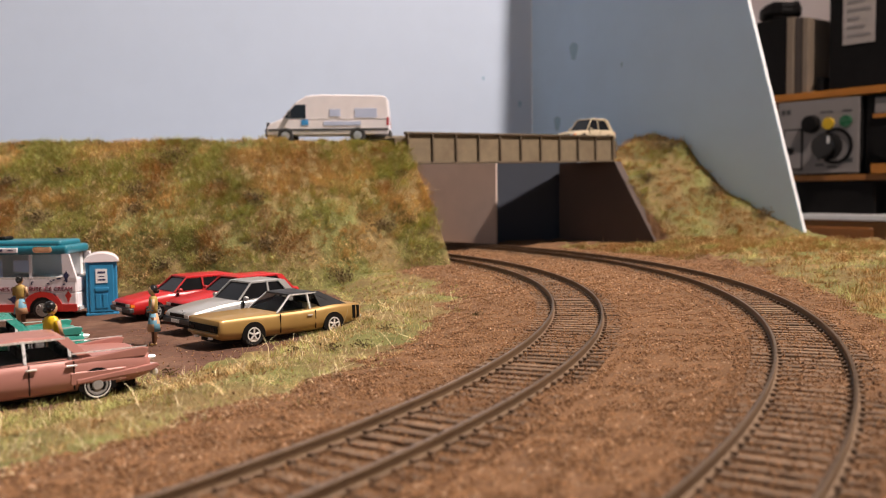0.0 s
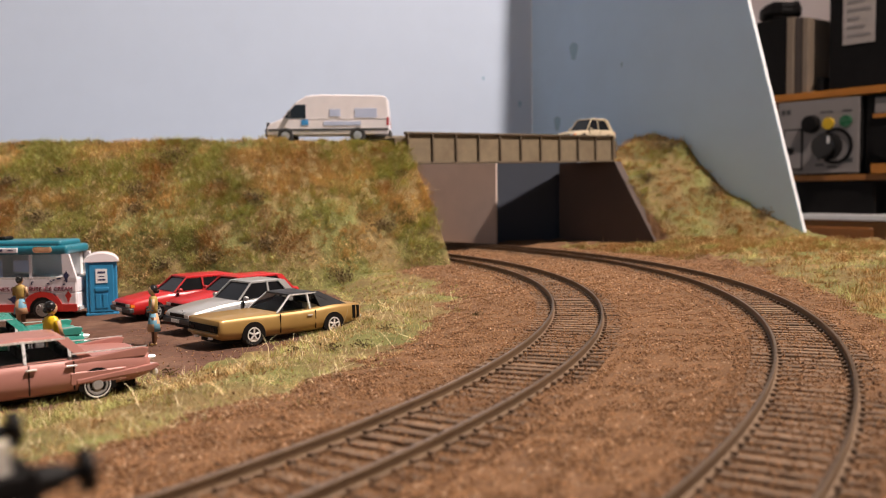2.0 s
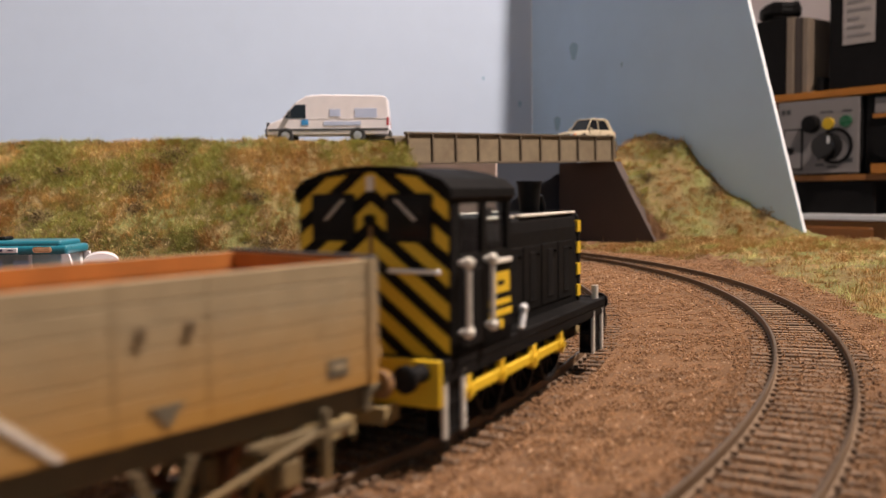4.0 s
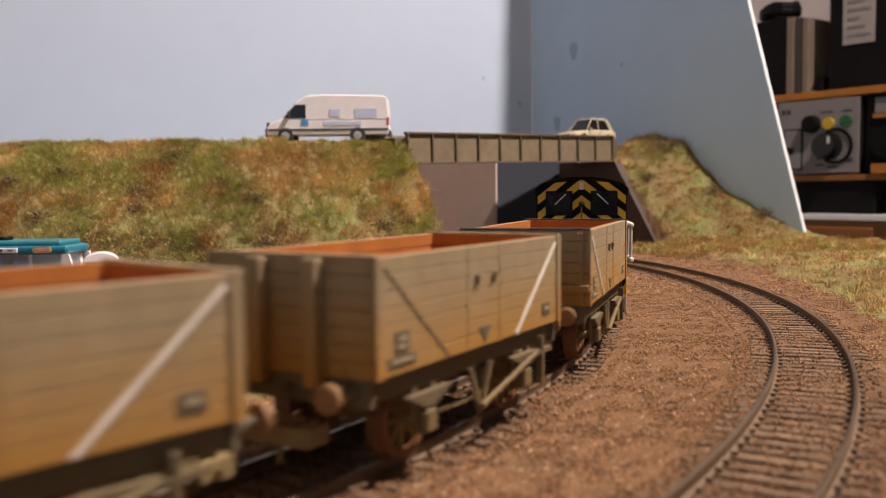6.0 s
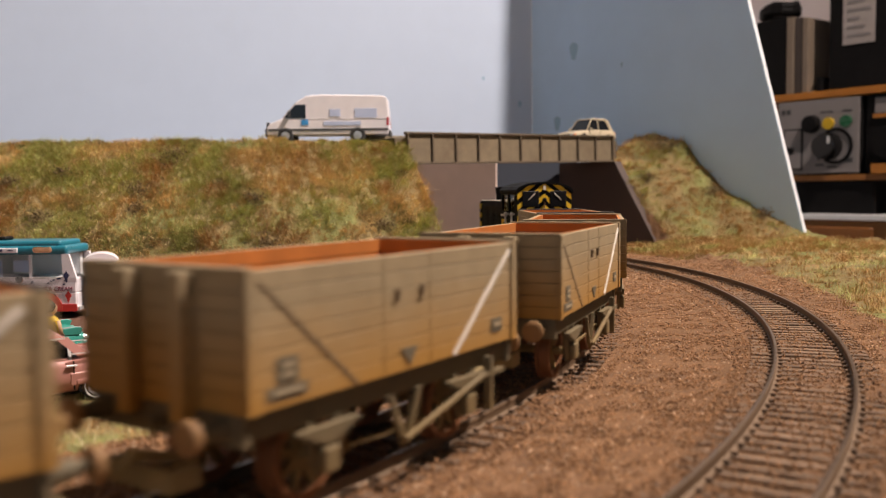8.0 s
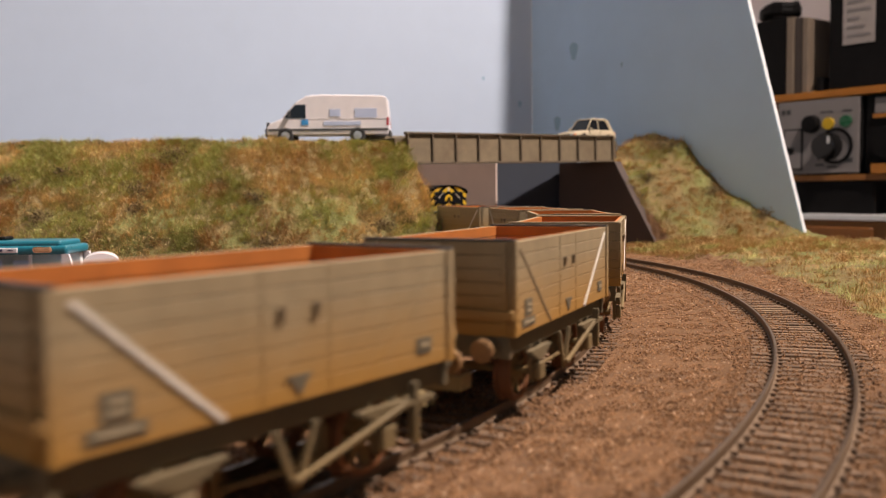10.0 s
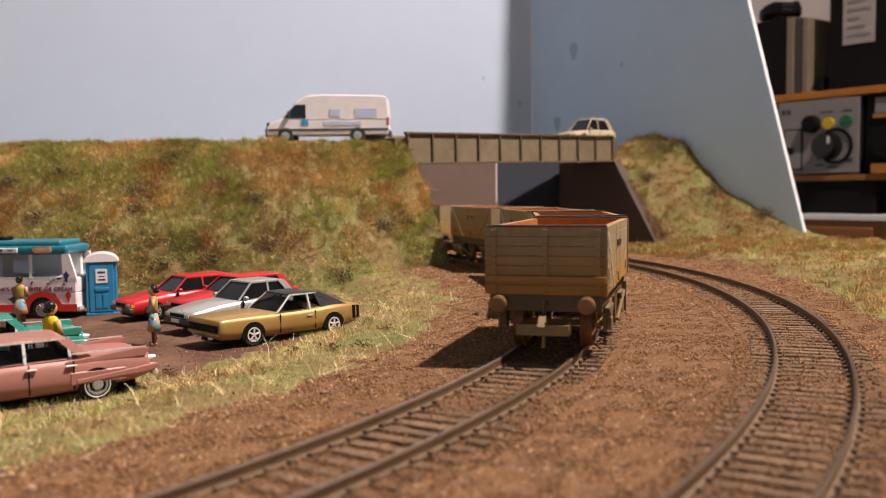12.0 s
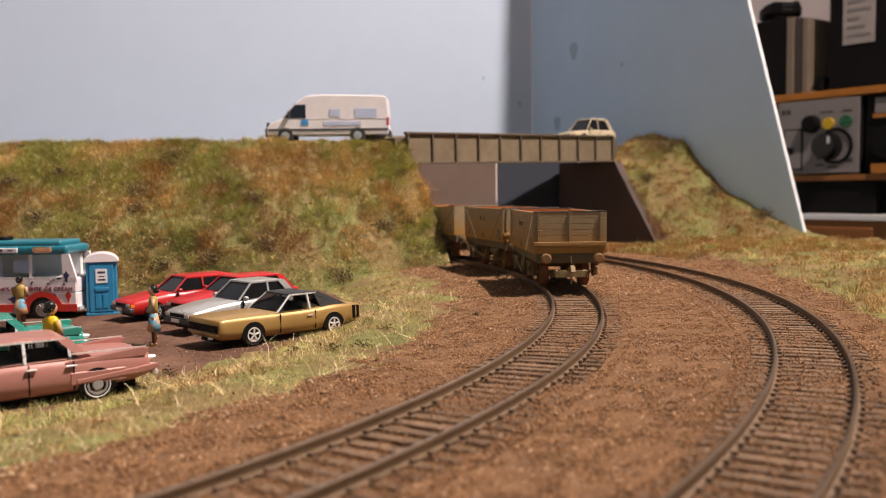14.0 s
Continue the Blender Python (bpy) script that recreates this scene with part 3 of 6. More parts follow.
        for e in (-1, 1):
            p0, p1 = Vector((0, e * 31.2, 31.6)), Vector((0, e * 12.5, 15.7))
            d = (p1 - p0).normalized()
            nrm = Vector((0, -d.z, d.y)) * (0.36 if e == pale else 0.2)
            pts = [(p.y, p.z) for p in (p0 + nrm, p1 + nrm, p1 - nrm, p0 - nrm)]
            if e == pale:
                part("diagonal_strapping", prism(bmesh.new(), pts, sx, sx + s * 0.25, "x"), M_STRIPE, w, "white painted diagonal strap")
            else:
                part("diagonal_strapping", prism(bmesh.new(), pts, sx, sx + s * 0.14, "x"), M_WAGON if mirrored else M_STRAP, w, "weathered diagonal strap")
        bm = prism(bmesh.new(), [(-2.2, 18.9), (2.2, 18.9), (0, 16.2)], sx, sx + s * 0.2, "x")
        part("triangle_mark", bm, M_DECAL, w, "dark triangle mark")
        bm = B(sx, sx + s * 0.16, -28.5, -24.5, 18.6, 21.8)
        box(bm, sx, sx + s * 0.16, -30.2, -22.8, 16.6, 18.2)
        plate = part("number_plate", bm, M_DECAL, w, "dark plate with small pale bars")
        bm = B(sx + s * 0.16, sx + s * 0.3, -27.6, -25.4, 20.4, 21.0)
        box(bm, sx + s * 0.16, sx + s * 0.3, -27.6, -25.4, 19.3, 19.8)
        box(bm, sx + s * 0.16, sx + s * 0.3, -29.2, -23.8, 17.2, 17.6)
        part("printed_bar", bm, M_DECALPALE, plate)
        bm = B(sx, sx + s * 0.16, 24.6, 28.2, 17.6, 20.0)
        plate = part("load_plate", bm, M_DECAL, w, "small dark plate")
        part("printed_bar", B(sx + s * 0.16, sx + s * 0.3, 25.4, 27.4, 18.5, 19.2), M_DECALPALE, plate)
        # underframe
        part("solebar", B(s * 12.2, s * 13.9, -hy + 1.4, hy - 1.4, 11.6, 15.3, bevel=0.15), M_FRAME, w)
        for y in (-18, 18):
            bm = bmesh.new()
            for e in (-1, 1):
                prism(bm, [(y + e * 3.6, 12), (y + e * 2.3, 12), (y + e * 0.8, 4.4), (y + e * 1.7, 4.4)], s * 13.2, s * 14.1, "x")
            box(bm, s * 13.2, s * 14.1, y - 1.8, y + 1.8, 4.2, 5.0)
            part("axle_guard", bm, M_FRAME, w)
            bm = B(s * 14.1, s * 15.6, y - 1.7, y + 1.7, 4.6, 8.2, bevel=0.3)
            part("axle_box", bm, M_FRAME, w)
            bm = bmesh.new()
            for k in range(4):
                box(bm, s * 14.1, s * 15.4, y - 6.2 + k * 1.4, y + 6.2 - k * 1.4, 10.6 - k * 0.62, 11.15 - k * 0.62)
            part("leaf_spring", bm, M_FRAME, w)
        bm = prism(bmesh.new(), [(-4.2, 12), (-3.2, 12), (0.0, 4.6), (3.2, 12), (4.2, 12), (0.5, 3.6), (-0.5, 3.6)], s * 14.2, s * 14.9, "x")
        part("v_hanger", bm, M_FRAME, w)
        bm = rod(bmesh.new(), (s * 15.4, -1, 5.0), (s * 15.4, 22.5, 10.6), 0.55, seg=6)
        box(bm, s * 14.9, s * 15.9, 22.0, 28.6, 10.2, 11.0)
        part("brake_lever", bm, M_FRAME, w)
        part("lever_guard", B(s * 14.6, s * 16.0, 23.6, 24.5, 4.2, 13.5), M_FRAME, w)
        for y in (-9.5, 9.5):
            part("brake_shoe", B(s * 8.6, s * 10.6, y - 1.0, y + 1.0, 4.2, 9.8, bevel=0.3), M_FRAME, w)
            part("push_rod", rod(bmesh.new(), (s * 11.2, 0, 5.2), (s * 11.2, y, 5.6), 0.45, seg=6), M_FRAME, w)
    ws = [wheelset(w, y, 6.2) for y in (-18, 18)]
    return w, ws


def clip_poly(poly, a, b, c):
    """The part of a polygon where a*x + b*y <= c."""
    out = []
    for i, p in enumerate(poly):
        q = poly[(i + 1) % len(poly)]
        fp, fq = a * p[0] + b * p[1] - c, a * q[0] + b * q[1] - c
        if fp <= 0:
            out.append(p)
        if fp * fq < 0:
            t = fp / (fp - fq)
            out.append((p[0] + (q[0] - p[0]) * t, p[1] + (q[1] - p[1]) * t))
    return out


AXLES = (-18.4, -1.7, 15.0)
JACKSHAFT = -33.0


def shunter():
    L = thing("shunting_locomotive", "black diesel shunter with yellow and black warning stripes", "locomotive")
    # running plate and frames
    part("running_plate", B(-14.4, 14.4, -46, 45, 13.4, 15.4, bevel=0.25), M_SOOT, L)
    part("valance", B(13.6, 14.3, -46, 45, 11.6, 13.4), M_SOOT, L)
    part("valance", B(-14.3, -13.6, -46, 45, 11.6, 13.4), M_SOOT, L)
    part("main_frame", B(-7.4, 7.4, -44, 43, 5.5, 13.4, bevel=0.3), M_SOOT, L)
    # bonnet
    prof = [(-9.9, 14.6), (-9.9, 33.6), (-9.4, 35.8), (-7.9, 37.1), (7.9, 37.1), (9.4, 35.8), (9.9, 33.6), (9.9, 14.6)]
    part("bonnet", prism(bmesh.new(), prof, -17.9, 37.0, "y"), M_SOOT, L)
    for s in (-1, 1):
        # overhead light on the bonnet's top edges, laid on as pale strips
        for a, b in ((-16.5, -3.5), (0.5, 19.0), (19.8, 36.4)):
            part("top_rail", B(s * 7.8, s * 9.6, a, b, 36.7, 37.25, bevel=0.15), M_STRIPE, L, "pale strip standing for light along the bonnet edge")
        for i, y in enumerate((-5.6, 5.4, 16.4, 27.4)):
            d = part("bonnet_door", B(s * 9.9, s * 10.15, y - 5.1, y + 5.1, 17.2, 30.6, bevel=0.12), M_SOOT, L)
            bm = bmesh.new()
            for k in range(14):
                prism(bm, [(s * 10.15, 19.0 + k * 0.76), (s * 10.4, 19.0 + k * 0.76), (s * 10.15, 19.5 + k * 0.76)], y - 1.6, y + 1.8, "y")
            part("louvres", bm, M_SOOT, d)
            part("door_handle", B(s * 10.15, s * 10.7, y + 2.9, y + 3.7, 28.4, 29.0), M_SOOT, d)
        for k in range(4):
            part("warning_block", B(s * 9.0, s * 10.35, 35.8, 38.4, 16.6 + k * 5.2, 19.4 + k * 5.2), M_YELLOW, L, "yellow block of the warning stripes")
    part("radiator_frame", prism(bmesh.new(), [(x * 1.03, z + (0.3 if z > 20 else 0)) for x, z in prof], 36.9, 38.6, "y", bevel=0.2), M_SOOT, L)
    bm = bmesh.new()
    for k in range(16):
        box(bm, -6.6, 6.6, 38.5, 39.1, 18.0 + k * 0.9, 18.5 + k * 0.9)
    part("radiator_grille", bm, M_SOOT, L)
    for s in (-1, 1):
        for k in range(4):
            pts = [(s * 7.0, 17 + k * 4.6), (s * 9.5, 18.8 + k * 4.6), (s * 9.5, 21.1 + k * 4.6), (s * 7.0, 19.3 + k * 4.6)]
            part("warning_stripe", prism(bmesh.new(), pts, 38.6, 38.85, "y"), M_YELLOW, L)
        part("front_lamp", R((s * 5, 38.6, 33), (s * 5, 39.8, 33), 0.9), M_STRIPE, L)
    bm = R((0, 30.5, 36.6), (0, 30.5, 43.9), 2.3, 2.9, seg=24)
    rod(bm, (0, 30.5, 43.9), (0, 30.5, 44.5), 3.15, 3.15, seg=24)
    part("chimney", bm, M_BLACK, L, smooth=False)
    bm = R((1.5, 35.2, 36.8), (1.5, 35.2, 38.2), 0.8)
    rod(bm, (1.5, 35.2, 38.2), (1.5, 34.4, 41.0), 1.1, 0.5)
    part("horn", bm, M_BLACK, L)
    part("filler_cap", R((3, -3, 36.9), (3, -3, 38.8), 1.4), M_BLACK, L)
    # cab
    zf, zr = 15.4, 42.1
    cx, y0, y1 = 14.6, -43.0, -17.8
    part("cab_floor", B(-cx, cx, y0, y1, 15.4, 17.5), M_SOOT, L)
    for s in (-1, 1):
        # side with a door and a window left open between pillars
        cs = part("cab_side", B(s * (cx - 0.9), s * cx, y0, y1, zf, 31.8), M_SOOT, L)
        part("window_pillar", B(s * (cx - 0.9), s * cx, y0, y0 + 3.2, 31.8, zr), M_SOOT, cs)
        part("window_pillar", B(s * (cx - 0.9), s * cx, -30.9, -28.9, 31.8, zr), M_SOOT, cs)
        part("window_pillar", B(s * (cx - 0.9), s * cx, y1 - 1.8, y1, 31.8, zr), M_SOOT, cs)
        part("window_head", B(s * (cx - 0.9), s * cx, y0, y1, 40.2, zr), M_SOOT, cs)
        part("window_pane", B(s * (cx - 0.6), s * (cx - 0.4), -29.0, y1 - 1.7, 31.7, 40.3), M_CLEAR, cs, "clear cab side window")
        part("window_pane", B(s * (cx - 0.6), s * (cx - 0.4), y0 + 3.1, -30.8, 31.7, 40.3), M_CLEAR, cs, "clear cab door window")
        part("door_panel", B(s * cx, s * (cx + 0.3), y0 + 4.2, -30.3, 16.4, 29.2, bevel=0.1), M_SOOT, cs)
        part("sill_strip", B(s * cx, s * (cx + 0.6), -28.4, -18.6, 29.3, 30.2, bevel=0.15), M_STRIPE, cs, "white window sill strip")
        pl = part("number_panel", B(s * cx, s * (cx + 0.25), -27.3, -19.1, 24.0, 27.7), M_YELLOW, cs, "yellow panel with dark bars")
        part("printed_bar", B(s * (cx + 0.25), s * (cx + 0.32), -24.8, -21.8, 25.4, 26.2), M_BLACK, pl)
        part("lining_bar", B(s * cx, s * (cx + 0.25), -28.2, -18.6, 21.8, 22.8), M_YELLOW, cs, "yellow stripe")
        part("lining_bar", B(s * cx, s * (cx + 0.25), -28.2, -18.0, 19.8, 20.9), M_YELLOW, cs, "yellow stripe")
        part("builder_mark", R((s * cx, -22.8, 18.3), (s * (cx + 0.25), -22.8, 18.3), 0.9), M_YELLOW, cs)
        for y in (-40.0, -30.1):
            bm = rod(bmesh.new(), (s * (cx + 1.6), y, 19.0), (s * (cx + 1.6), y, 30.8), 0.5, seg=8)
            for z in (19.2, 30.6):
                ball(bm, (s * (cx + 1.6), y, z), 1.05)
                rod(bm, (s * (cx - 0.1), y, z), (s * (cx + 1.6), y, z), 0.5, seg=6)
            part("handrail", bm, M_STRIPE, L, "white grab rail beside the cab door")
        bm = rod(bmesh.new(), (s * 14.6, -12.6, 16.0), (s * 14.6, -11.3, 19.4), 0.7, seg=8)
        ball(bm, (s * 14.6, -11.3, 19.7), 0.95)
        part("step_rail", bm, M_WHITE, L, "short white hand rail")
        bm = R((s * 12.6, -17.2, 31.6), (s * 12.6, -15.8, 32.6), 0.95)
        rod(bm, (s * 12.6, -16.4, 30.6), (s * 12.6, -16.4, 32.8), 0.7, seg=8)
        part("marker_lamp", bm, M_STRIPE, L, "pale marker lamp on the cab front")
    part("cab_front", B(-cx + 0.9, cx - 0.9, y1 - 0.9, y1, zf, 33.0), M_SOOT, L)
    for x0, x1 in ((-cx + 0.9, -cx + 2.2), (-2.0, 2.0), (cx - 2.2, cx - 0.9)):
        part("front_pillar", B(x0, x1, y1 - 0.9, y1, 33.0, zr), M_SOOT, L)
    part("front_head", B(-cx + 0.9, cx - 0.9, y1 - 0.9, y1, 40.2, zr), M_SOOT, L)
    for s in (-1, 1):
        part("front_pane", B(s * 1.9, s * (cx - 2.1), y1 - 0.6, y1 - 0.4, 32.9, 40.3), M_CLEAR, L, "clear front cab window")
    part("control_desk", B(-9, 9, y1 - 6, y1 - 1, 17.5, 29, bevel=0.4), M_BLACK, L)
    # roof: shallow arc with rounded eaves
    arc = [(-15.1, 41.3), (-15.0, 42.7), (-13.2, 44.3), (-9, 45.7), (-4.5, 46.4), (0, 46.6), (4.5, 46.4), (9, 45.7), (13.2, 44.3), (15.0, 42.7), (15.1, 41.3)]
    inner = [(x * 0.955, z - 0.8) for x, z in reversed(arc)]
    part("cab_roof", prism(bmesh.new(), arc + inner, y0 - 1.0, y1 + 1.2, "y"), M_SOOT, L)
    part("roof_infill", prism(bmesh.new(), [(-13.7, 41.9), (13.7, 41.9), (12.4, 43.4), (0, 45.7), (-12.4, 43.4)], y1 - 0.9, y1 - 0.1, "y"), M_SOOT, L)
    # rear sheet with chevrons
    outline = [(-14.4, 15.4), (14.4, 15.4), (14.4, 42.0), (12.8, 43.6), (8.6, 45.0), (0, 45.9), (-8.6, 45.0), (-12.8, 43.6), (-14.4, 42.0)]
    rear = part("cab_rear", prism(bmesh.new(), outline, y0 - 0.2, y0 + 0.7, "y"), M_SOOT, L)
    half = [(0, 15.4), (14.2, 15.4), (14.2, 41.7), (12.6, 43.3), (8.6, 44.7), (0, 45.5)]
    for k in range(-3, 8):
        c0 = 22.5 + k * 5.4
        poly = clip_poly(clip_poly(half, 0.78, 1.0, c0 + 2.7 + 10), -0.78, -1.0, -(c0 + 10))
        if len(poly) < 3:
            continue
        for s in (-1, 1):
            part("chevron_stripe", prism(bmesh.new(), [(s * x, z) for x, z in poly], y0 - 0.4, y0 - 0.18, "y"), M_YELLOW, rear, "yellow chevron stripe")
    for s in (-1, 1):
        part("window_frame", B(s * 2.9, s * 11.6, y0 - 0.85, y0 - 0.3, 34.0, 42.0, bevel=0.25), M_BLACK, rear)
        part("rear_pane", B(s * 3.7, s * 10.8, y0 - 0.95, y0 - 0.75, 34.8, 41.2), M_GLASS, rear, "dark rear cab window")
        bm = R((s * 5.0, y0 - 1.1, 41.0), (s * 8.6, y0 - 1.1, 37.6), 0.22, seg=5)
        part("wiper", bm, M_STRIPE, rear)
        bm = R((s * 4.0, y0 - 1.6, 29.4), (s * 13.2, y0 - 1.6, 29.4), 0.4, seg=8)
        part("rear_handrail", bm, M_WHITE, rear, "white rail across the cab back")
    part("lamp", ball(R((0, y0 - 1.4, 37.6), (0, y0 - 0.3, 37.6), 1.0), (0, y0 - 1.4, 37.6), 0.8), M_BLACK, rear)
    part("lamp_bracket", B(-0.25, 0.25, y0 - 0.75, y0 - 0.3, 32, 36.6), M_RUST, rear)
    part("head_code_bars", B(-0.7, 0.7, y0 - 0.7, y0 - 0.35, 42.4, 44.8), M_STRIPE, rear)
    # buffer beams, buffers, steps
    for s, yb in ((1, 45), (-1, -46)):
        part("buffer_beam", B(-14.3, 14.3, yb, yb + s * 1.2, 8.0, 15.6, bevel=0.2), M_YELLOW if s < 0 else M_SOOT, L,
             "yellow buffer beam" if s < 0 else "black buffer beam")
        for x in (-11.2, 11.2):
            buffer(L, x, yb + s * 1.2, s, head=M_BLACK, stock=M_BLACK)
        coupling(L, yb - s * 4, s)
        for e in (-1, 1):
            bm = B(e * 11.0, e * 13.8, yb - s * 8.5, yb - s * 1.0, 2.6, 3.5)
            box(bm, e * 11.0, e * 13.8, yb - s * 8.5, yb - s * 1.0, 7.2, 8.1)
            box(bm, e * 10.6, e * 11.1, yb - s * 8.5, yb - s * 1.0, 2.6, 13.4)
            box(bm, e * 12.9, e * 13.5, yb - s * 8.2, yb - s * 1.2, 2.8, 13.4)
            st = part("steps", bm, M_SOOT, L)
            for yy in (yb - s * 8.2, yb - s * 1.2):
                part("step_edge", B(e * 13.6, e * 14.3, yy - 0.5, yy + 0.5, 2.6, 13.2, bevel=0.12), M_STRIPE, st, "white step edge")
    bm = R((12.6, 42.8, 15.2), (12.6, 42.8, 18.6), 0.8)
    part("lamp_iron", bm, M_STRIPE, L, "pale lamp on the front platform")
    part("lamp_iron", R((6.5, 43.5, 15.2), (6.5, 43.5, 20.5), 0.5), M_BLACK, L)
    part("air_pipe", R((9.5, 8, 11.8), (9.5, 26, 11.8), 0.8), M_STRIPE, L)
    ws = [wheelset(L, y, 7.1, spokes=10, rim=M_BLACK, disc=M_SOOT) for y in AXLES]
    # yellow coupling rods, one each side, in line with the axles
    rods = []
    for s in (-1, 1):
        bm = bmesh.new()
        for y in (JACKSHAFT, *AXLES):
            rod(bm, (s * 13.2, y, 0), (s * 14.5, y, 0), 2.0 if y == AXLES[1] else 1.7, seg=16)
            box(bm, s * 13.2, s * 14.4, y - 0.9, y + 0.9, 1.0, 2.8, bevel=0.2)
            rod(bm, (s * 14.5, y, 0), (s * 15.0, y, 0), 0.8, seg=10)
            rod(bm, (s * 10.6, y, 0), (s * 13.3, y, 0), 0.8, seg=8)
        box(bm, s * 13.4, s * 14.2, JACKSHAFT, AXLES[2], -0.95, 0.95, bevel=0.2)
        ob = part("coupling_rod", bm, M_YELLOW, L, "yellow side rod")
        rods.append((ob, s))
    return L, ws, rods


train = []
plain_wagon, plain_ws = open_wagon(False)
ribbed_wagon, ribbed_ws = open_wagon(False, True)
marked_wagon, marked_ws = open_wagon(True)


def wheels_of(ob):
    return [c for c in ob.children if c.name.startswith("wheelset")]


for i in range(6):
    if i == 0:
        w = marked_wagon
    elif i == 1:
        w = plain_wagon
    elif i == 2:
        w = ribbed_wagon
    else:
        w = copy_thing(marked_wagon if i == 5 else ribbed_wagon, pose(0, 0, 0))
    train.append((w, 0.5 + 87.7 * i + 34.2))
loco, loco_wheels, loco_rods = shunter()
LOCO_AHEAD = 567.0
train.append((loco, LOCO_AHEAD))


def on_track(s):
    a = s / R1
    return pose((C1[0] + R1 * math.cos(a)) * K, (C1[1] + R1 * math.sin(a)) * K, 0, 0, 0, math.degrees(a))


# ---- road vehicles ----
def paint(name, col, metal=0.0, rough=0.35):
    return material(name, col, rough, metal=metal, vary=0.06, scale=90, coat=0.18, spec=0.45)


M_GOLD = paint("gold_paint", (0.37, 0.225, 0.072), 0.3, 0.36)
M_VINYL = material("black_vinyl", (0.02, 0.02, 0.022), 0.5, vary=0.2, bump=0.02)
M_PINK = paint("rose_paint", (0.41, 0.185, 0.155), 0.1, 0.36)
M_TEAL = paint("teal_paint", (0.05, 0.30, 0.24), 0.15, 0.3)
M_RED = paint("red_paint", (0.44, 0.008, 0.010), 0.0, 0.42)
M_SILVER = paint("silver_paint", (0.46, 0.45, 0.44), 0.45, 0.32)
M_VANWHITE = paint("van_white", (0.83, 0.77, 0.79))
M_BEIGE = paint("beige_paint", (0.50, 0.41, 0.28))
M_STEELGREY = material("grey_fittings", (0.30, 0.28, 0.27), 0.6, vary=0.2, scale=400)
M_BUMPER = material("grey_bumper", (0.06, 0.058, 0.058), 0.55, vary=0.15)
# glass with the windscreen's reflection put in as a pale base colour
M_PALEGLASS = material("reflection_glazing", (0.36, 0.35, 0.39), 0.15, vary=0.08)
M_AMBER = material("amber_lens", (0.75, 0.2, 0.02), 0.2, vary=0.05)
M_LENS = material("lamp_lens", (0.62, 0.62, 0.6), 0.12, vary=0.05, coat=0.5)
M_TAIL = material("red_lens", (0.45, 0.02, 0.02), 0.2, vary=0.05)
M_SEATS = material("dark_interior", (0.03, 0.026, 0.024), 0.8, vary=0.2)
M_PANE = clear("car_glazing", (0.55, 0.58, 0.6))
M_BLUEMARK = material("blue_decal", (0.05, 0.28, 0.62), 0.4, vary=0.05)
M_PALEMARK = material("pale_blue_decal", (0.52, 0.58, 0.78), 0.4, vary=0.05)


def skin(stations, k=3):
    """Stations (y, half width, low, waist, top, top half width) smoothed along the car and skinned."""
    a = np.array(stations, float)
    t = np.arange(len(a))
    tt = np.linspace(0, len(a) - 1, (len(a) - 1) * k + 1)
    out = np.stack([np.interp(tt, t, a[:, c]) for c in range(6)], 1)
    sm = out.copy()
    sm[1:-1] = 0.25 * out[:-2] + 0.5 * out[1:-1] + 0.25 * out[2:]
    rings = []
    for y, w, lo, wa, to, tw in sm:
        m = 0.5 * (lo + wa)
        rings.append([(-w * 0.84, y, lo), (-w * 0.96, y, lo + 0.15 * (wa - lo)), (-w, y, m), (-w * 0.985, y, wa),
                      (-(w * 0.4 + tw * 0.6), y, wa * 0.25 + to * 0.75), (-tw, y, to), (tw, y, to), (w * 0.4 + tw * 0.6, y, wa * 0.25 + to * 0.75),
                      (w * 0.985, y, wa), (w, y, m), (w * 0.96, y, lo + 0.15 * (wa - lo)), (w * 0.84, y, lo)])
    return rings


def scaled(bm, s):
    bmesh.ops.transform(bm, matrix=Matrix.Scale(s, 4), verts=bm.verts)
    return bm


def quad_bar(bm, p, q, w, t):
    """A flat bar from p to q, w wide along the car and t thick."""
    p, q = Vector(p), Vector(q)
    loft(bm, [[(c.x - t, c.y - w, c.z), (c.x + t, c.y - w, c.z), (c.x + t, c.y + w, c.z), (c.x - t, c.y + w, c.z)] for c in (p, q)])
    return bm


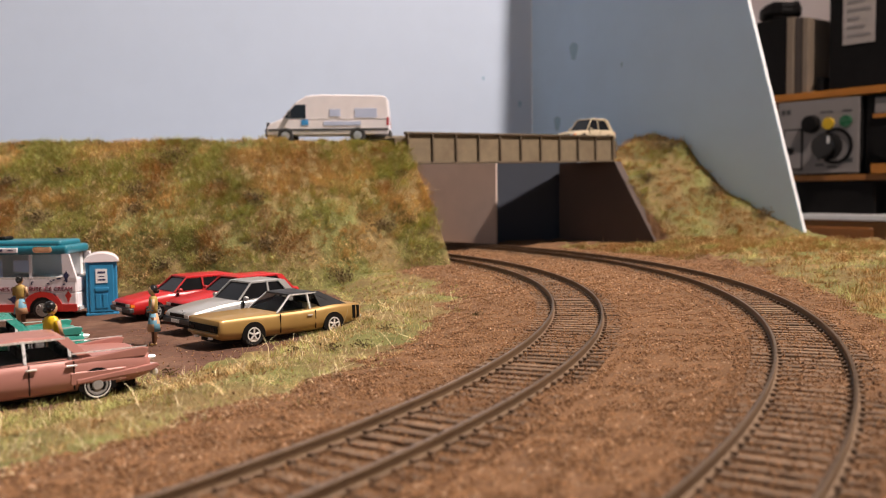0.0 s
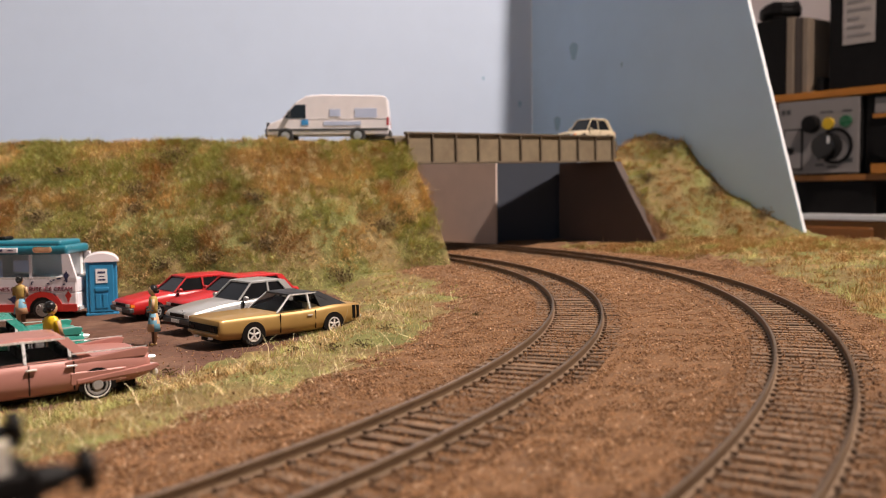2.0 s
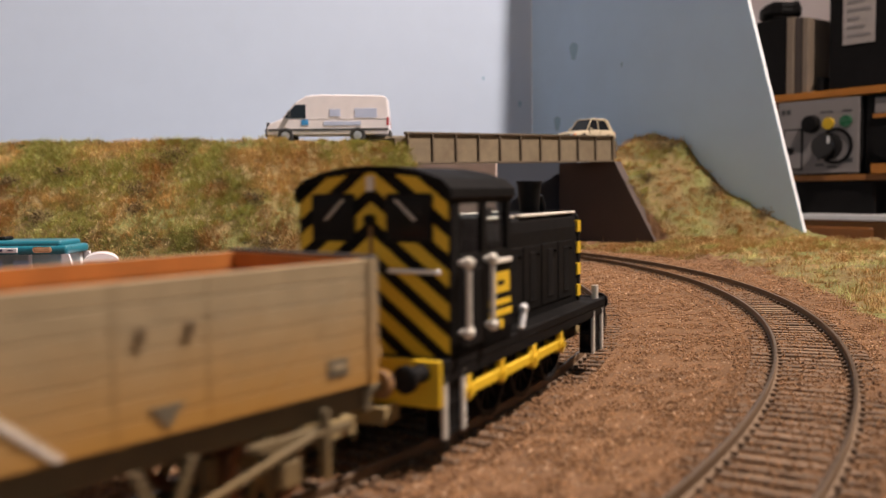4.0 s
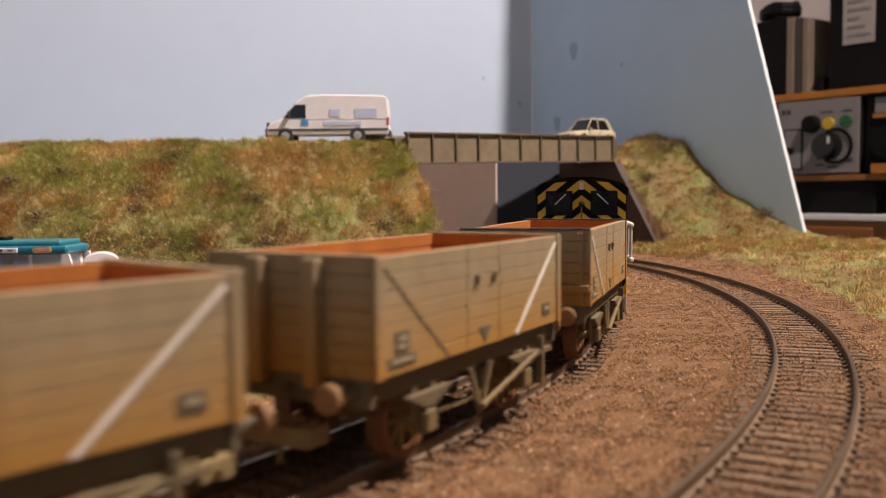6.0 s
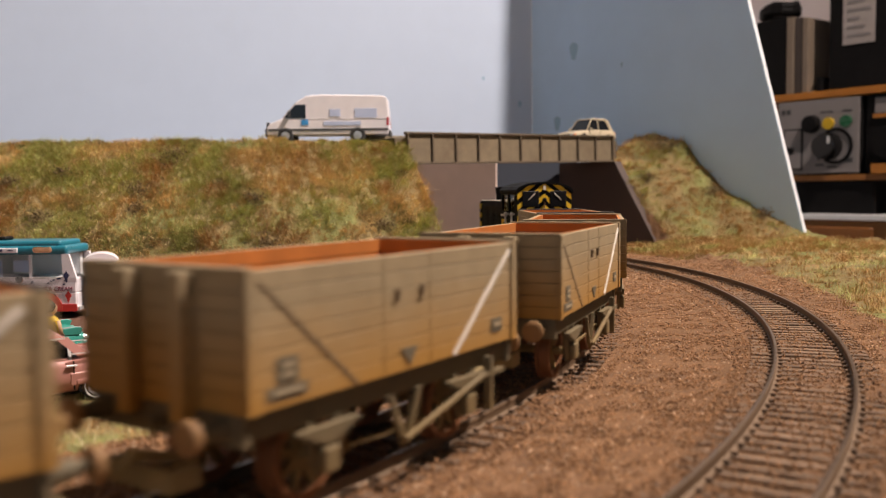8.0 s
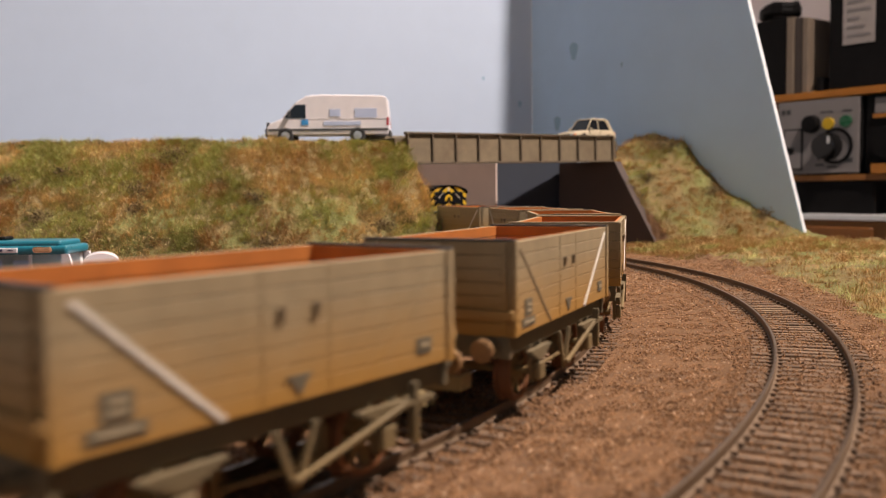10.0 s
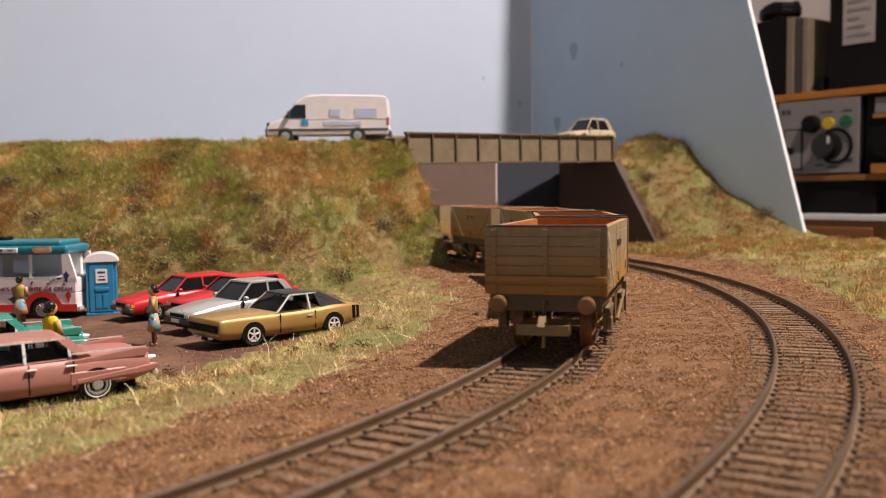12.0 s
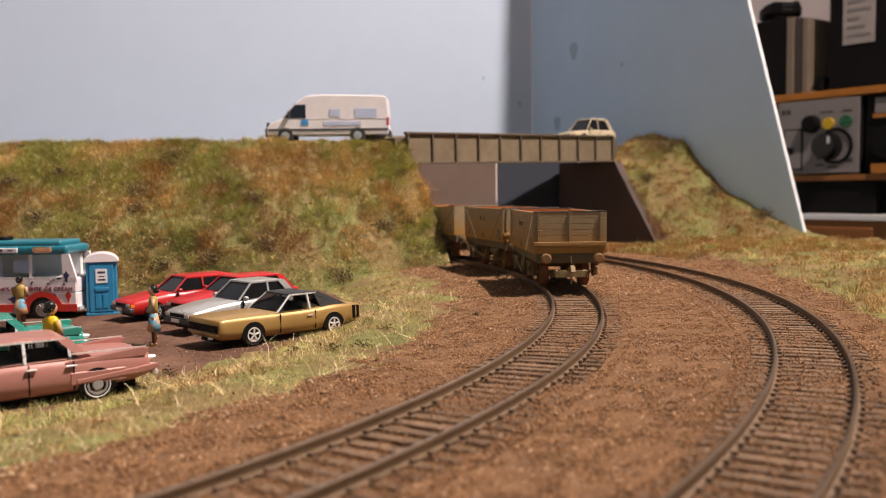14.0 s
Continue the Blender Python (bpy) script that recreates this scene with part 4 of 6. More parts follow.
def car_wheel(parent, s, x, y, r, spokes=5, rim=M_CHROME, white=False):
    e = 1 if x > 0 else -1
    n = 24
    def ring(xx, rr):
        return [(xx, y + rr * math.cos(2 * math.pi * i / n), r + rr * math.sin(2 * math.pi * i / n)) for i in range(n)]
    bm = loft(bmesh.new(), [ring(x - e * 0.2, r * 0.9), ring(x - e * 0.19, r), ring(x - e * 0.01, r), ring(x + e * 0.02, r * 0.93), ring(x + e * 0.02, r * 0.66), ring(x - e * 0.05, r * 0.62)])
    w = part("wheel", scaled(bm, s), M_RUBBER, parent, "black rubber tyre")
    if white:
        part("whitewall", scaled(loft(bmesh.new(), [ring(x + e * 0.02, r * 0.84), ring(x + e * 0.03, r * 0.83), ring(x + e * 0.03, r * 0.77), ring(x + e * 0.02, r * 0.76)], caps=False), s), M_WHITE, w, "white tyre band")
    bm = loft(bmesh.new(), [ring(x - e * 0.03, r * 0.66), ring(x + e * 0.03, r * 0.66), ring(x + e * 0.03, r * 0.54), ring(x + e * 0.005, r * 0.5)])
    rod(bm, (x - e * 0.04, y, r), (x + e * 0.035, y, r), r * 0.17, seg=10)
    if spokes == 0:
        rod(bm, (x - e * 0.02, y, r), (x + e * 0.045, y, r), r * 0.5, r * 0.3, seg=20)
    for i in range(spokes):
        q = 2 * math.pi * i / spokes + 0.4
        rod(bm, (x + e * 0.02, y, r), (x + e * 0.02, y + r * 0.56 * math.cos(q), r + r * 0.56 * math.sin(q)), r * 0.1, seg=6)
    part("rim", scaled(bm, s), rim, w, "bright wheel rim")


def car(name, label, s, at, turn, st, wheels, r, house, body, roof, trim, group="parked cars", glass=M_GLASS, white=False, spokes=5, b_pillars=(), rim=M_CHROME):
    """A small car: s millimetres to the metre, skin stations, wheel positions, cabin (front foot, front top, rear top, rear foot, foot half width, top half width, belt, roof)."""
    c = thing(name, label, "car", group, at, turn)
    rings = skin(st)
    part("body", scaled(loft(bmesh.new(), rings), s), body, c, smooth=True)
    part("chassis", scaled(B(-0.62, 0.62, st[-1][0] + 0.25, st[0][0] - 0.25, 0.12, 0.36), s), M_BLACK, c)
    yf, yft, yrt, yr, wf, wt, zb, zr = house
    lo = [(-wf, yr, zb - 0.05), (wf, yr, zb - 0.05), (wf, yf, zb - 0.05), (-wf, yf, zb - 0.05)]
    hi = [(-wt, yrt, zr - 0.04), (wt, yrt, zr - 0.04), (wt, yft, zr - 0.04), (-wt, yft, zr - 0.04)]
    if glass is M_PANE:
        bm = B(-wf + 0.06, wf - 0.06, yr + 0.2, yf - 0.1, zb - 0.06, zb + 0.012)
        for y in (yf - 0.95, yf - 1.75):
            box(bm, -wf + 0.14, -0.06, y - 0.12, y, zb, zb + 0.2, bevel=0.03)
            box(bm, 0.06, wf - 0.14, y - 0.12, y, zb, zb + 0.2, bevel=0.03)
        part("interior", scaled(bm, s), M_SEATS, c, "dark seats and dashboard")
    cab = part("cabin_glass", scaled(loft(bmesh.new(), [lo, hi]), s), glass, c, "glossy car windows")
    rr = [[(-wt * k1, yrt - d, z), (wt * k1, yrt - d, z), (wt * k1, yft + d, z), (-wt * k1, yft + d, z)] for k1, d, z in ((1.03, 0.05, zr - 0.05), (1.02, 0.04, zr), (0.86, -0.12, zr + 0.035))]
    part("roof", scaled(loft(bmesh.new(), rr), s), roof, c)
    for e in (-1, 1):
        bm = quad_bar(bmesh.new(), (e * (wf + 0.005), yf, zb - 0.04), (e * (wt + 0.005), yft, zr), 0.03, 0.025)
        part("windscreen_pillar", scaled(bm, s), trim, c)
        bm = quad_bar(bmesh.new(), (e * (wf + 0.005), yr + 0.12, zb - 0.04), (e * (wt + 0.005), yrt + 0.06, zr), 0.13, 0.035)
        part("rear_pillar", scaled(bm, s), roof if roof is M_VINYL else body, c)
        for y in b_pillars:
            part("door_pillar", scaled(quad_bar(bmesh.new(), (e * (wf + 0.008), y, zb - 0.04), (e * (wt + 0.008), y, zr), 0.03, 0.03), s), trim, c)
        bm = quad_bar(bmesh.new(), (e * (wf + 0.02), yr + 0.1, zb - 0.01), (e * (wf + 0.02), yf, zb - 0.01), 0.02, 0.02)
        part("window_trim", scaled(bm, s), trim, c)
        if trim is M_CHROME:
            bm = B(e * (wt + 0.01), e * (wt + 0.05), yrt - 0.02, yft + 0.03, zr - 0.045, zr - 0.005)
            part("drip_rail", scaled(bm, s), trim, c, "chrome drip rail")
    for y in wheels:
        for e in (-1, 1):
            ww = np.interp(y, [q[0] for q in st][::-1], [q[1] for q in st][::-1])
            bm = bmesh.new()
            pts = [(y + 1.18 * r * math.cos(q), r * 0.95 + 1.18 * r * math.sin(q)) for q in np.linspace(-0.25, math.pi + 0.25, 18)]
            prism(bm, pts, e * (ww - 0.12), e * (ww + 0.006), "x")
            part("wheel_arch", scaled(bm, s), M_BLACK, c)
            car_wheel(c, s, e * (ww - 0.02), y, r, white=white, spokes=spokes, rim=rim)
    return c, s


def extra(c, s, name, mat, label="", *boxes, bevel=0.0):
    bm = bmesh.new()
    for b in boxes:
        box(bm, *b, bevel=bevel)
    return part(name, scaled(bm, s), mat, c, label)


def at_ground(x, y, dz=0.0):
    return (x, y, ground_z(x, y) + dz)


def seams(c, s, w, ys, z0, z1):
    for y in ys:
        for e in (-1, 1):
            extra(c, s, "door_seam", M_BLACK, "", (e * (w - 0.03), e * (w + 0.004), y - 0.012, y + 0.012, z0, z1))


def muscle_coupe():
    st = [(2.62, 0.90, 0.34, 0.72, 0.83, 0.84), (2.54, 0.95, 0.26, 0.74, 0.86, 0.86), (1.9, 0.96, 0.22, 0.74, 0.88, 0.85), (0.8, 0.955, 0.20, 0.74, 0.90, 0.78),
          (0.0, 0.955, 0.20, 0.74, 0.90, 0.78), (-0.9, 0.965, 0.20, 0.78, 0.92, 0.80), (-1.5, 0.97, 0.22, 0.84, 0.96, 0.80), (-2.3, 0.93, 0.28, 0.80, 0.94, 0.80), (-2.62, 0.86, 0.40, 0.72, 0.88, 0.76)]
    c, s = car("classic_coupe", "gold two-door classic coupe with a black vinyl roof", 12.0, at_ground(-62.8, 332.5, 0.0), 134, st, (1.50, -1.45), 0.34,
               (0.62, -0.02, -0.95, -2.05, 0.82, 0.64, 0.90, 1.39), M_GOLD, M_VINYL, M_CHROME, b_pillars=(-0.62,), glass=M_PANE)
    extra(c, s, "grille", M_BLACK, "black grille", (-0.82, 0.82, 2.60, 2.66, 0.49, 0.69))
    for e in (-1, 1):
        for x in (0.52, 0.66):
            part("headlight", scaled(R((e * x, 2.62, 0.58), (e * x, 2.68, 0.58), 0.065, seg=12), s), M_GLASS, c)
        lo = [(e * 0.66, -2.08, 0.92), (e * 0.84, -2.08, 0.92), (e * 0.84, -1.02, 0.92), (e * 0.66, -1.02, 0.92)]
        hi = [(e * 0.52, -1.06, 1.40), (e * 0.665, -1.06, 1.40), (e * 0.665, -0.86, 1.40), (e * 0.52, -0.86, 1.40)]
        part("sail_panel", scaled(loft(bmesh.new(), [lo, hi]), s), M_VINYL, c, "black vinyl sail panel")
        extra(c, s, "marker_lamp", M_AMBER, "", (e * 0.88, e * 0.935, 2.28, 2.36, 0.52, 0.57))
        extra(c, s, "rear_stripe", M_BLACK, "black tail stripe", (e * 0.90, e * 0.945, -2.34, -2.24, 0.42, 0.86), (e * 0.86, e * 0.915, -2.52, -2.43, 0.44, 0.84))
        extra(c, s, "door_handle", M_CHROME, "chrome handle", (e * 0.95, e * 0.985, -0.62, -0.44, 0.70, 0.735))
    extra(c, s, "front_bumper", M_GOLD, "", (-0.86, 0.86, 2.52, 2.70, 0.38, 0.47), bevel=0.03)
    extra(c, s, "valance_lamp", M_LENS, "", (-0.5, -0.3, 2.60, 2.66, 0.26, 0.33), (0.3, 0.5, 2.60, 2.66, 0.26, 0.33))
    extra(c, s, "rear_bumper", M_CHROME, "", (-0.82, 0.82, -2.70, -2.58, 0.42, 0.52), bevel=0.02)
    seams(c, s, 0.955, (0.55, -0.75), 0.28, 0.86)


def finned_sedan(name, label, paint_mat, at, turn, s, open_top=False):
    st = [(2.75, 0.86, 0.40, 0.62, 0.72, 0.74), (2.6, 0.98, 0.28, 0.68, 0.82, 0.80), (1.6, 1.0, 0.24, 0.74, 0.90, 0.82), (0.5, 1.0, 0.22, 0.78, 0.95, 0.84), (-0.8, 1.0, 0.22, 0.78, 0.96, 0.84),
          (-1.6, 1.0, 0.26, 0.80, 0.95, 0.86), (-2.4, 0.98, 0.32, 0.80, 0.93, 0.84), (-2.72, 0.95, 0.40, 0.76, 0.88, 0.82)]
    c, s = car(name, label, s, at, turn, st, (1.62, -1.54), 0.335, (0.85, 0.30, -0.95, -1.50, 0.86, 0.68, 0.95, 1.40), paint_mat, paint_mat, M_CHROME,
               b_pillars=(-0.12, -1.02), white=True, spokes=0, rim=M_STEELGREY, glass=M_PANE)
    for e in (-1, 1):
        # blade fin rising to the tail with a bright tip and twin lamps
        bm = prism(bmesh.new(), [(-0.9, 0.90), (-2.55, 1.06), (-2.70, 1.02), (-2.62, 0.84), (-0.9, 0.84)], e * 0.84, e * 0.96, "x", bevel=0.02)
        part("tail_fin", scaled(bm, s), paint_mat, c, "sharp tail fin")
        bm = prism(bmesh.new(), [(-1.1, 0.50), (-2.86, 0.66), (-2.92, 0.60), (-2.7, 0.50), (-1.1, 0.40)], e * 0.90, e * 1.03, "x", bevel=0.02)
        part("lower_fin", scaled(bm, s), paint_mat, c, "lower body fin")
        extra(c, s, "fin_trim", M_CHROME, "chrome strip", (e * 0.88, e * 0.92, -2.66, -1.0, 1.045, 1.065))
        for z in (0.60, 0.78):
            part("tail_lamp", scaled(R((e * 0.86, -2.86, z), (e * 0.86, -2.7, z), 0.045, 0.07, seg=10), s), M_CHROME, c, "chrome tail lamp pod")
        extra(c, s, "wheel_skirt", paint_mat, "", (e * 0.97, e * 1.012, -2.16, -0.98, 0.38, 0.66), bevel=0.02)
        for y in (-0.32, -1.12):
            extra(c, s, "door_handle", M_CHROME, "chrome handle", (e * 0.99, e * 1.04, y, y + 0.22, 0.80, 0.84), bevel=0.01)
        part("headlight", scaled(R((e * 0.66, 2.7, 0.66), (e * 0.66, 2.8, 0.66), 0.09, seg=12), s), M_LENS, c)
    seams(c, s, 1.0, (0.72, -0.16, -1.06), 0.28, 0.92)
    extra(c, s, "rear_bumper", M_CHROME, "chrome bumper", (-0.95, 0.95, -2.90, -2.78, 0.36, 0.52), bevel=0.04)
    extra(c, s, "front_bumper", M_CHROME, "chrome bumper", (-0.97, 0.97, 2.74, 2.88, 0.36, 0.52), bevel=0.04)


def british_car(label, body, at, turn, length, tall, hatch, s=13.1):
    h = length / 2
    st = [(h, 0.74, 0.34, 0.52, 0.60, 0.66), (h - 0.1, 0.82, 0.24, 0.58, 0.68, 0.70), (h - 1.0, 0.86, 0.20, 0.70, 0.84, 0.72), (0.6, 0.87, 0.18, 0.74, 0.90, 0.74),
          (-0.8, 0.87, 0.18, 0.76, 0.92, 0.74), (-h + 0.5, 0.86, 0.22, 0.76, 0.92, 0.72), (-h + 0.06, 0.80, 0.30, 0.70, 0.86, 0.70)]
    rear = (-h + 0.75, -h + 0.30) if hatch else (-0.95, -1.45)
    c, s = car("saloon_car" if not hatch else "hatchback_car", label, s, at, turn, st, (h - 0.85, -h + 0.85), 0.30,
               (0.80, 0.20, rear[0], rear[1], 0.74, 0.58, 0.90, tall), body, body, body, b_pillars=(-0.35,), rim=M_SILVER, spokes=8)
    extra(c, s, "front_bumper", M_BUMPER, "dark bumper", (-0.82, 0.82, h - 0.12, h + 0.08, 0.30, 0.48), bevel=0.04)
    extra(c, s, "rear_bumper", M_BUMPER, "dark bumper", (-0.80, 0.80, -h - 0.06, -h + 0.12, 0.32, 0.50), bevel=0.04)
    extra(c, s, "grille", M_BLACK, "", (-0.42, 0.42, h - 0.03, h + 0.03, 0.50, 0.60))
    extra(c, s, "front_plate", M_WHITE, "pale plate with a dark bar", (-0.24, 0.24, h + 0.08, h + 0.10, 0.34, 0.44))
    for e in (-1, 1):
        extra(c, s, "headlight", M_LENS, "", (e * 0.44, e * 0.70, h - 0.06, h + 0.03, 0.50, 0.60))
        extra(c, s, "indicator", M_AMBER, "amber lamp", (e * 0.70, e * 0.81, h - 0.14, h + 0.0, 0.50, 0.59))
        extra(c, s, "door_mirror", body, "", (e * 0.84, e * 1.0, 0.55, 0.68, 0.90, 1.02), bevel=0.03)
        extra(c, s, "side_strip", M_BUMPER, "", (e * 0.86, e * 0.885, -h + 0.5, h - 0.5, 0.46, 0.51))
        extra(c, s, "tail_lamp", M_TAIL, "", (e * 0.5, e * 0.78, -h + 0.02, -h + 0.1, 0.60, 0.76))
    extra(c, s, "wiper", M_BLACK, "", (-0.5, 0.1, 0.78, 0.83, 0.915, 0.93))
    seams(c, s, 0.87, (0.68, -0.35), 0.26, 0.88)
    return c, s


def panel_van():
    s = 12.4
    h = 3.43
    c = thing("panel_van", "white high-roof panel van with small blue markings on the road", "van", "", (-79.5, 630, 77.6), 90)
    prof = [(h, 0.42), (h + 0.02, 0.75), (h - 0.12, 1.05), (h - 0.85, 1.32), (h - 1.75, 2.30), (h - 2.25, 2.58), (h - 3.0, 2.66), (-h + 0.35, 2.58), (-h + 0.08, 2.45), (-h, 1.6), (-h, 0.40)]
    part("body", scaled(prism(bmesh.new(), prof, -0.99, 0.99, "x", bevel=0.07), s), M_VANWHITE, c)
    extra(c, s, "side_swage", M_VANWHITE, "", *[(e * 0.985, e * 1.004, -h + 0.1, h - 2.3, 1.28, 1.32) for e in (-1, 1)])
    extra(c, s, "lower_strip", M_BUMPER, "dark rubbing strip", *[(e * 0.985, e * 1.015, -h + 0.02, h - 0.1, 0.62, 0.75) for e in (-1, 1)])
    extra(c, s, "front_bumper", M_BUMPER, "dark bumper", (-0.96, 0.96, h - 0.35, h + 0.10, 0.30, 0.80), bevel=0.06)
    extra(c, s, "grille", M_BUMPER, "", (-0.75, 0.75, h - 0.12, h + 0.05, 0.80, 1.12))
    extra(c, s, "rear_bumper", M_BUMPER, "", (-0.94, 0.94, -h - 0.10, -h + 0.08, 0.38, 0.62))
    for e in (-1, 1):
        pts = [(h - 0.95, 1.36), (h - 1.62, 2.08), (h - 2.2, 2.10), (h - 2.2, 1.32)]
        part("cab_window", scaled(prism(bmesh.new(), pts, e * 0.985, e * 1.012, "x"), s), M_GLASS, c, "dark cab door window")
        extra(c, s, "headlight", M_GLASS, "", (e * 0.62, e * 0.97, h - 0.42, h - 0.02, 0.80, 1.06))
        extra(c, s, "tail_lamp", M_TAIL, "red tail lamp", (e * 0.90, e * 1.0, -h - 0.02, -h + 0.12, 0.9, 1.35))
        extra(c, s, "blue_square", M_BLUEMARK, "blue square mark", (e * 0.985, e * 1.016, h - 2.35, h - 1.95, 0.95, 1.25))
        extra(c, s, "pale_panel", M_PALEMARK, "pale blue panel", (e * 0.985, e * 1.016, h - 4.15, h - 3.55, 1.42, 1.82), )
        extra(c, s, "pale_panel", M_PALEMARK, "pale blue panel", (e * 0.985, e * 1.014, h - 6.2, h - 4.95, 1.35, 1.85))
        extra(c, s, "pale_bar", M_PALEMARK, "pale blue bar for unreadable lettering", (e * 0.985, e * 1.016, h - 5.3, h - 3.2, 0.92, 1.14))
        extra(c, s, "door_mirror", M_BUMPER, "", (e * 0.98, e * 1.2, h - 1.35, h - 1.22, 1.40, 1.72))
        for y in (h - 1.05, -h + 1.75):
            part("wheel_arch", scaled(R((e * 0.9, y, 0.36), (e * 1.0, y, 0.36), 0.45, seg=20), s), M_BUMPER, c)
            car_wheel(c, s, e * 1.0, y, 0.36, rim=M_SILVER, spokes=8)
    bm = prism(bmesh.new(), [(h - 0.90, 1.38), (h - 1.68, 2.24), (h - 1.72, 2.22), (h - 0.94, 1.36)], -0.84, 0.84, "x")
    bmesh.ops.translate(bm, vec=(0, 0.03, 0.03), verts=bm.verts)
    part("windscreen", scaled(bm, s), M_PALEGLASS, c, "windscreen with a pale reflection in its colour")


def bridge_estate():
    """The small four-by-four seen over the parapet."""
    c, s = british_car("small beige estate car with dark windows on the bridge", M_BEIGE, (124, 760, 81.4), 130, 4.1, 1.62, True, 13.1)
    extra(c, s, "roof_rail", M_CHROME, "bright roof rail", (-0.52, -0.49, -1.2, 0.0, 1.66, 1.70), (0.49, 0.52, -1.2, 0.0, 1.66, 1.70))


def ice_cream_van():
    s = 13.1
    c = thing("ice_cream_van", "white, red and teal ice cream van with a serving hatch", "van", "", at_ground(-206, 424), 90)
    hl = 2.6
    part("body", scaled(box(B(-0.98, 0.98, -hl, hl - 0.9, 0.95, 1.52, bevel=0.06), -0.98, 0.98, -hl, hl - 0.2, 0.30, 1.0, bevel=0.06), s), M_VANWHITE, c)
    part("bonnet", scaled(prism(bmesh.new(), [(hl - 0.95, 0.9), (hl - 0.05, 0.9), (hl - 0.15, 1.15), (hl - 0.95, 1.5)], -0.95, 0.95, "x", bevel=0.04), s), M_VANWHITE, c)
    # upper cabin: pillars, glazing, roof band
    for e in (-1, 1):
        for y, slant in ((-hl + 0.12, 0.25), (-0.95, 0), (0.25, 0), (hl - 1.1, -0.2)):
            part("pillar", scaled(quad_bar(bmesh.new(), (e * 0.94, y, 1.5), (e * 0.90, y + slant, 2.34), 0.11 if slant else 0.045, 0.05), s), M_VANWHITE, c)
        part("hatch_glass", scaled(B(e * 0.88, e * 0.90, -hl + 0.35, hl - 1.2, 1.5, 2.34), s), M_CLEAR, c, "clear serving hatch window")
        part("hatch_frame", scaled(B(e * 0.93, e * 0.98, -hl + 0.3, hl - 1.2, 1.46, 1.54), s), M_CHROME, c)
        part("rear_panel", scaled(prism(bmesh.new(), [(-hl, 1.4), (-hl + 0.5, 1.4), (-hl + 0.52, 2.36), (-hl + 0.26, 2.36)], e * 0.92, e * 0.985, "x"), s), M_VANWHITE, c)
        band = part("red_skirt", scaled(B(e * 0.97, e * 1.005, -hl + 0.02, hl - 0.25, 0.30, 0.56), s), M_SCARLET, c, "red skirt band")
        y = -1.35
        pts = [(y + 0.72 * math.cos(q), 0.40 + 0.62 * math.sin(q)) for q in np.linspace(-0.1, math.pi + 0.1, 20)]
        part("red_arch", scaled(prism(bmesh.new(), pts, e * 0.97, e * 1.010, "x"), s), M_SCARLET, band)
        for yy in (y, hl - 1.0):
            pts = [(yy + 0.46 * math.cos(q), 0.36 + 0.46 * math.sin(q)) for q in np.linspace(-0.2, math.pi + 0.2, 20)]
            part("wheel_arch", scaled(prism(bmesh.new(), pts, e * 0.97, e * 1.016, "x"), s), M_BLACK, c)
            car_wheel(c, s, e * 1.0, yy, 0.36, rim=M_SILVER, spokes=10)
        sign = part("name_board", scaled(B(e * 1.0, e * 1.05, -0.55, 1.15, 2.42, 2.60, bevel=0.03), s), M_VANWHITE, c, "white board with dark bars")
        part("printed_bar", scaled(box(B(e * 1.05, e * 1.06, -0.02, 0.62, 2.46, 2.56), e * 1.05, e * 1.06, -0.4, -0.2, 2.49, 2.53), s), M_NAVY, sign)
        part("cone_badge", scaled(B(e * 1.0, e * 1.05, -1.75, -1.1, 2.42, 2.62, bevel=0.05), s), M_AMBERPALE, c, "orange and white badge")
        extra(c, s, "price_cards", M_PALEMARK, "blue and white price cards", (e * 0.86, e * 0.875, 0.1, 1.3, 1.52, 2.16))
        extra(c, s, "price_cards", M_PALEMARK, "blue and white price cards", (e * 0.86, e * 0.875, -0.9, -0.3, 1.72, 2.14))
        extra(c, s, "price_cards", M_NAVY, "", *[(e * 0.878, e * 0.882, 0.4 + 0.14 * i, 0.46 + 0.14 * i, 1.58 + 0.14 * j, 1.64 + 0.14 * j) for i in range(6) for j in range(4)])
        rnd = random.Random(5)
        for k in range(9):
            y0, z0 = -1.0 - rnd.uniform(0, 1.3), 1.22 + rnd.uniform(0, 0.25)
            extra(c, s, "sprinkle_mark", M_NAVY, "", (e * 0.98, e * 0.992, y0, y0 + 0.07, z0, z0 + 0.05))
        for y0, z0, w, t, m in ((-2.32, 1.38, 0.18, 0.34, M_NAVY), (-2.38, 0.66, 0.2, 0.34, M_SCARLET), (-1.85, 0.72, 0.16, 0.2, M_NAVY), (-0.5, 0.62, 0.35, 0.22, M_NAVY), (0.6, 0.6, 0.3, 0.2, M_NAVY)):
            pts = [(y0 + w * (0.5 + 0.5 * math.cos(q) * (1 + 0.4 * math.sin(3 * q))), z0 + t * (0.5 + 0.5 * math.sin(q) * (1 + 0.3 * math.cos(4 * q)))) for q in np.linspace(0, 6.28, 16)[:-1]]
            part("cartoon_decal", scaled(prism(bmesh.new(), pts, e * 0.98, e * 0.992, "x"), s), m, c, "small decal shape")
    # lettering on the side that faces the yard
    fc = bpy.data.curves.new("lettering", "FONT")
    fc.align_x = "RIGHT"
    fc.body, fc.size, fc.extrude = "EVERYONE'S FAVOURITE ICE CREAM", 0.21 * s * K, 0.02 * s * K
    fc.materials.append(M_MAROON)
    tx = new("lettering", fc)
    tx.parent = c
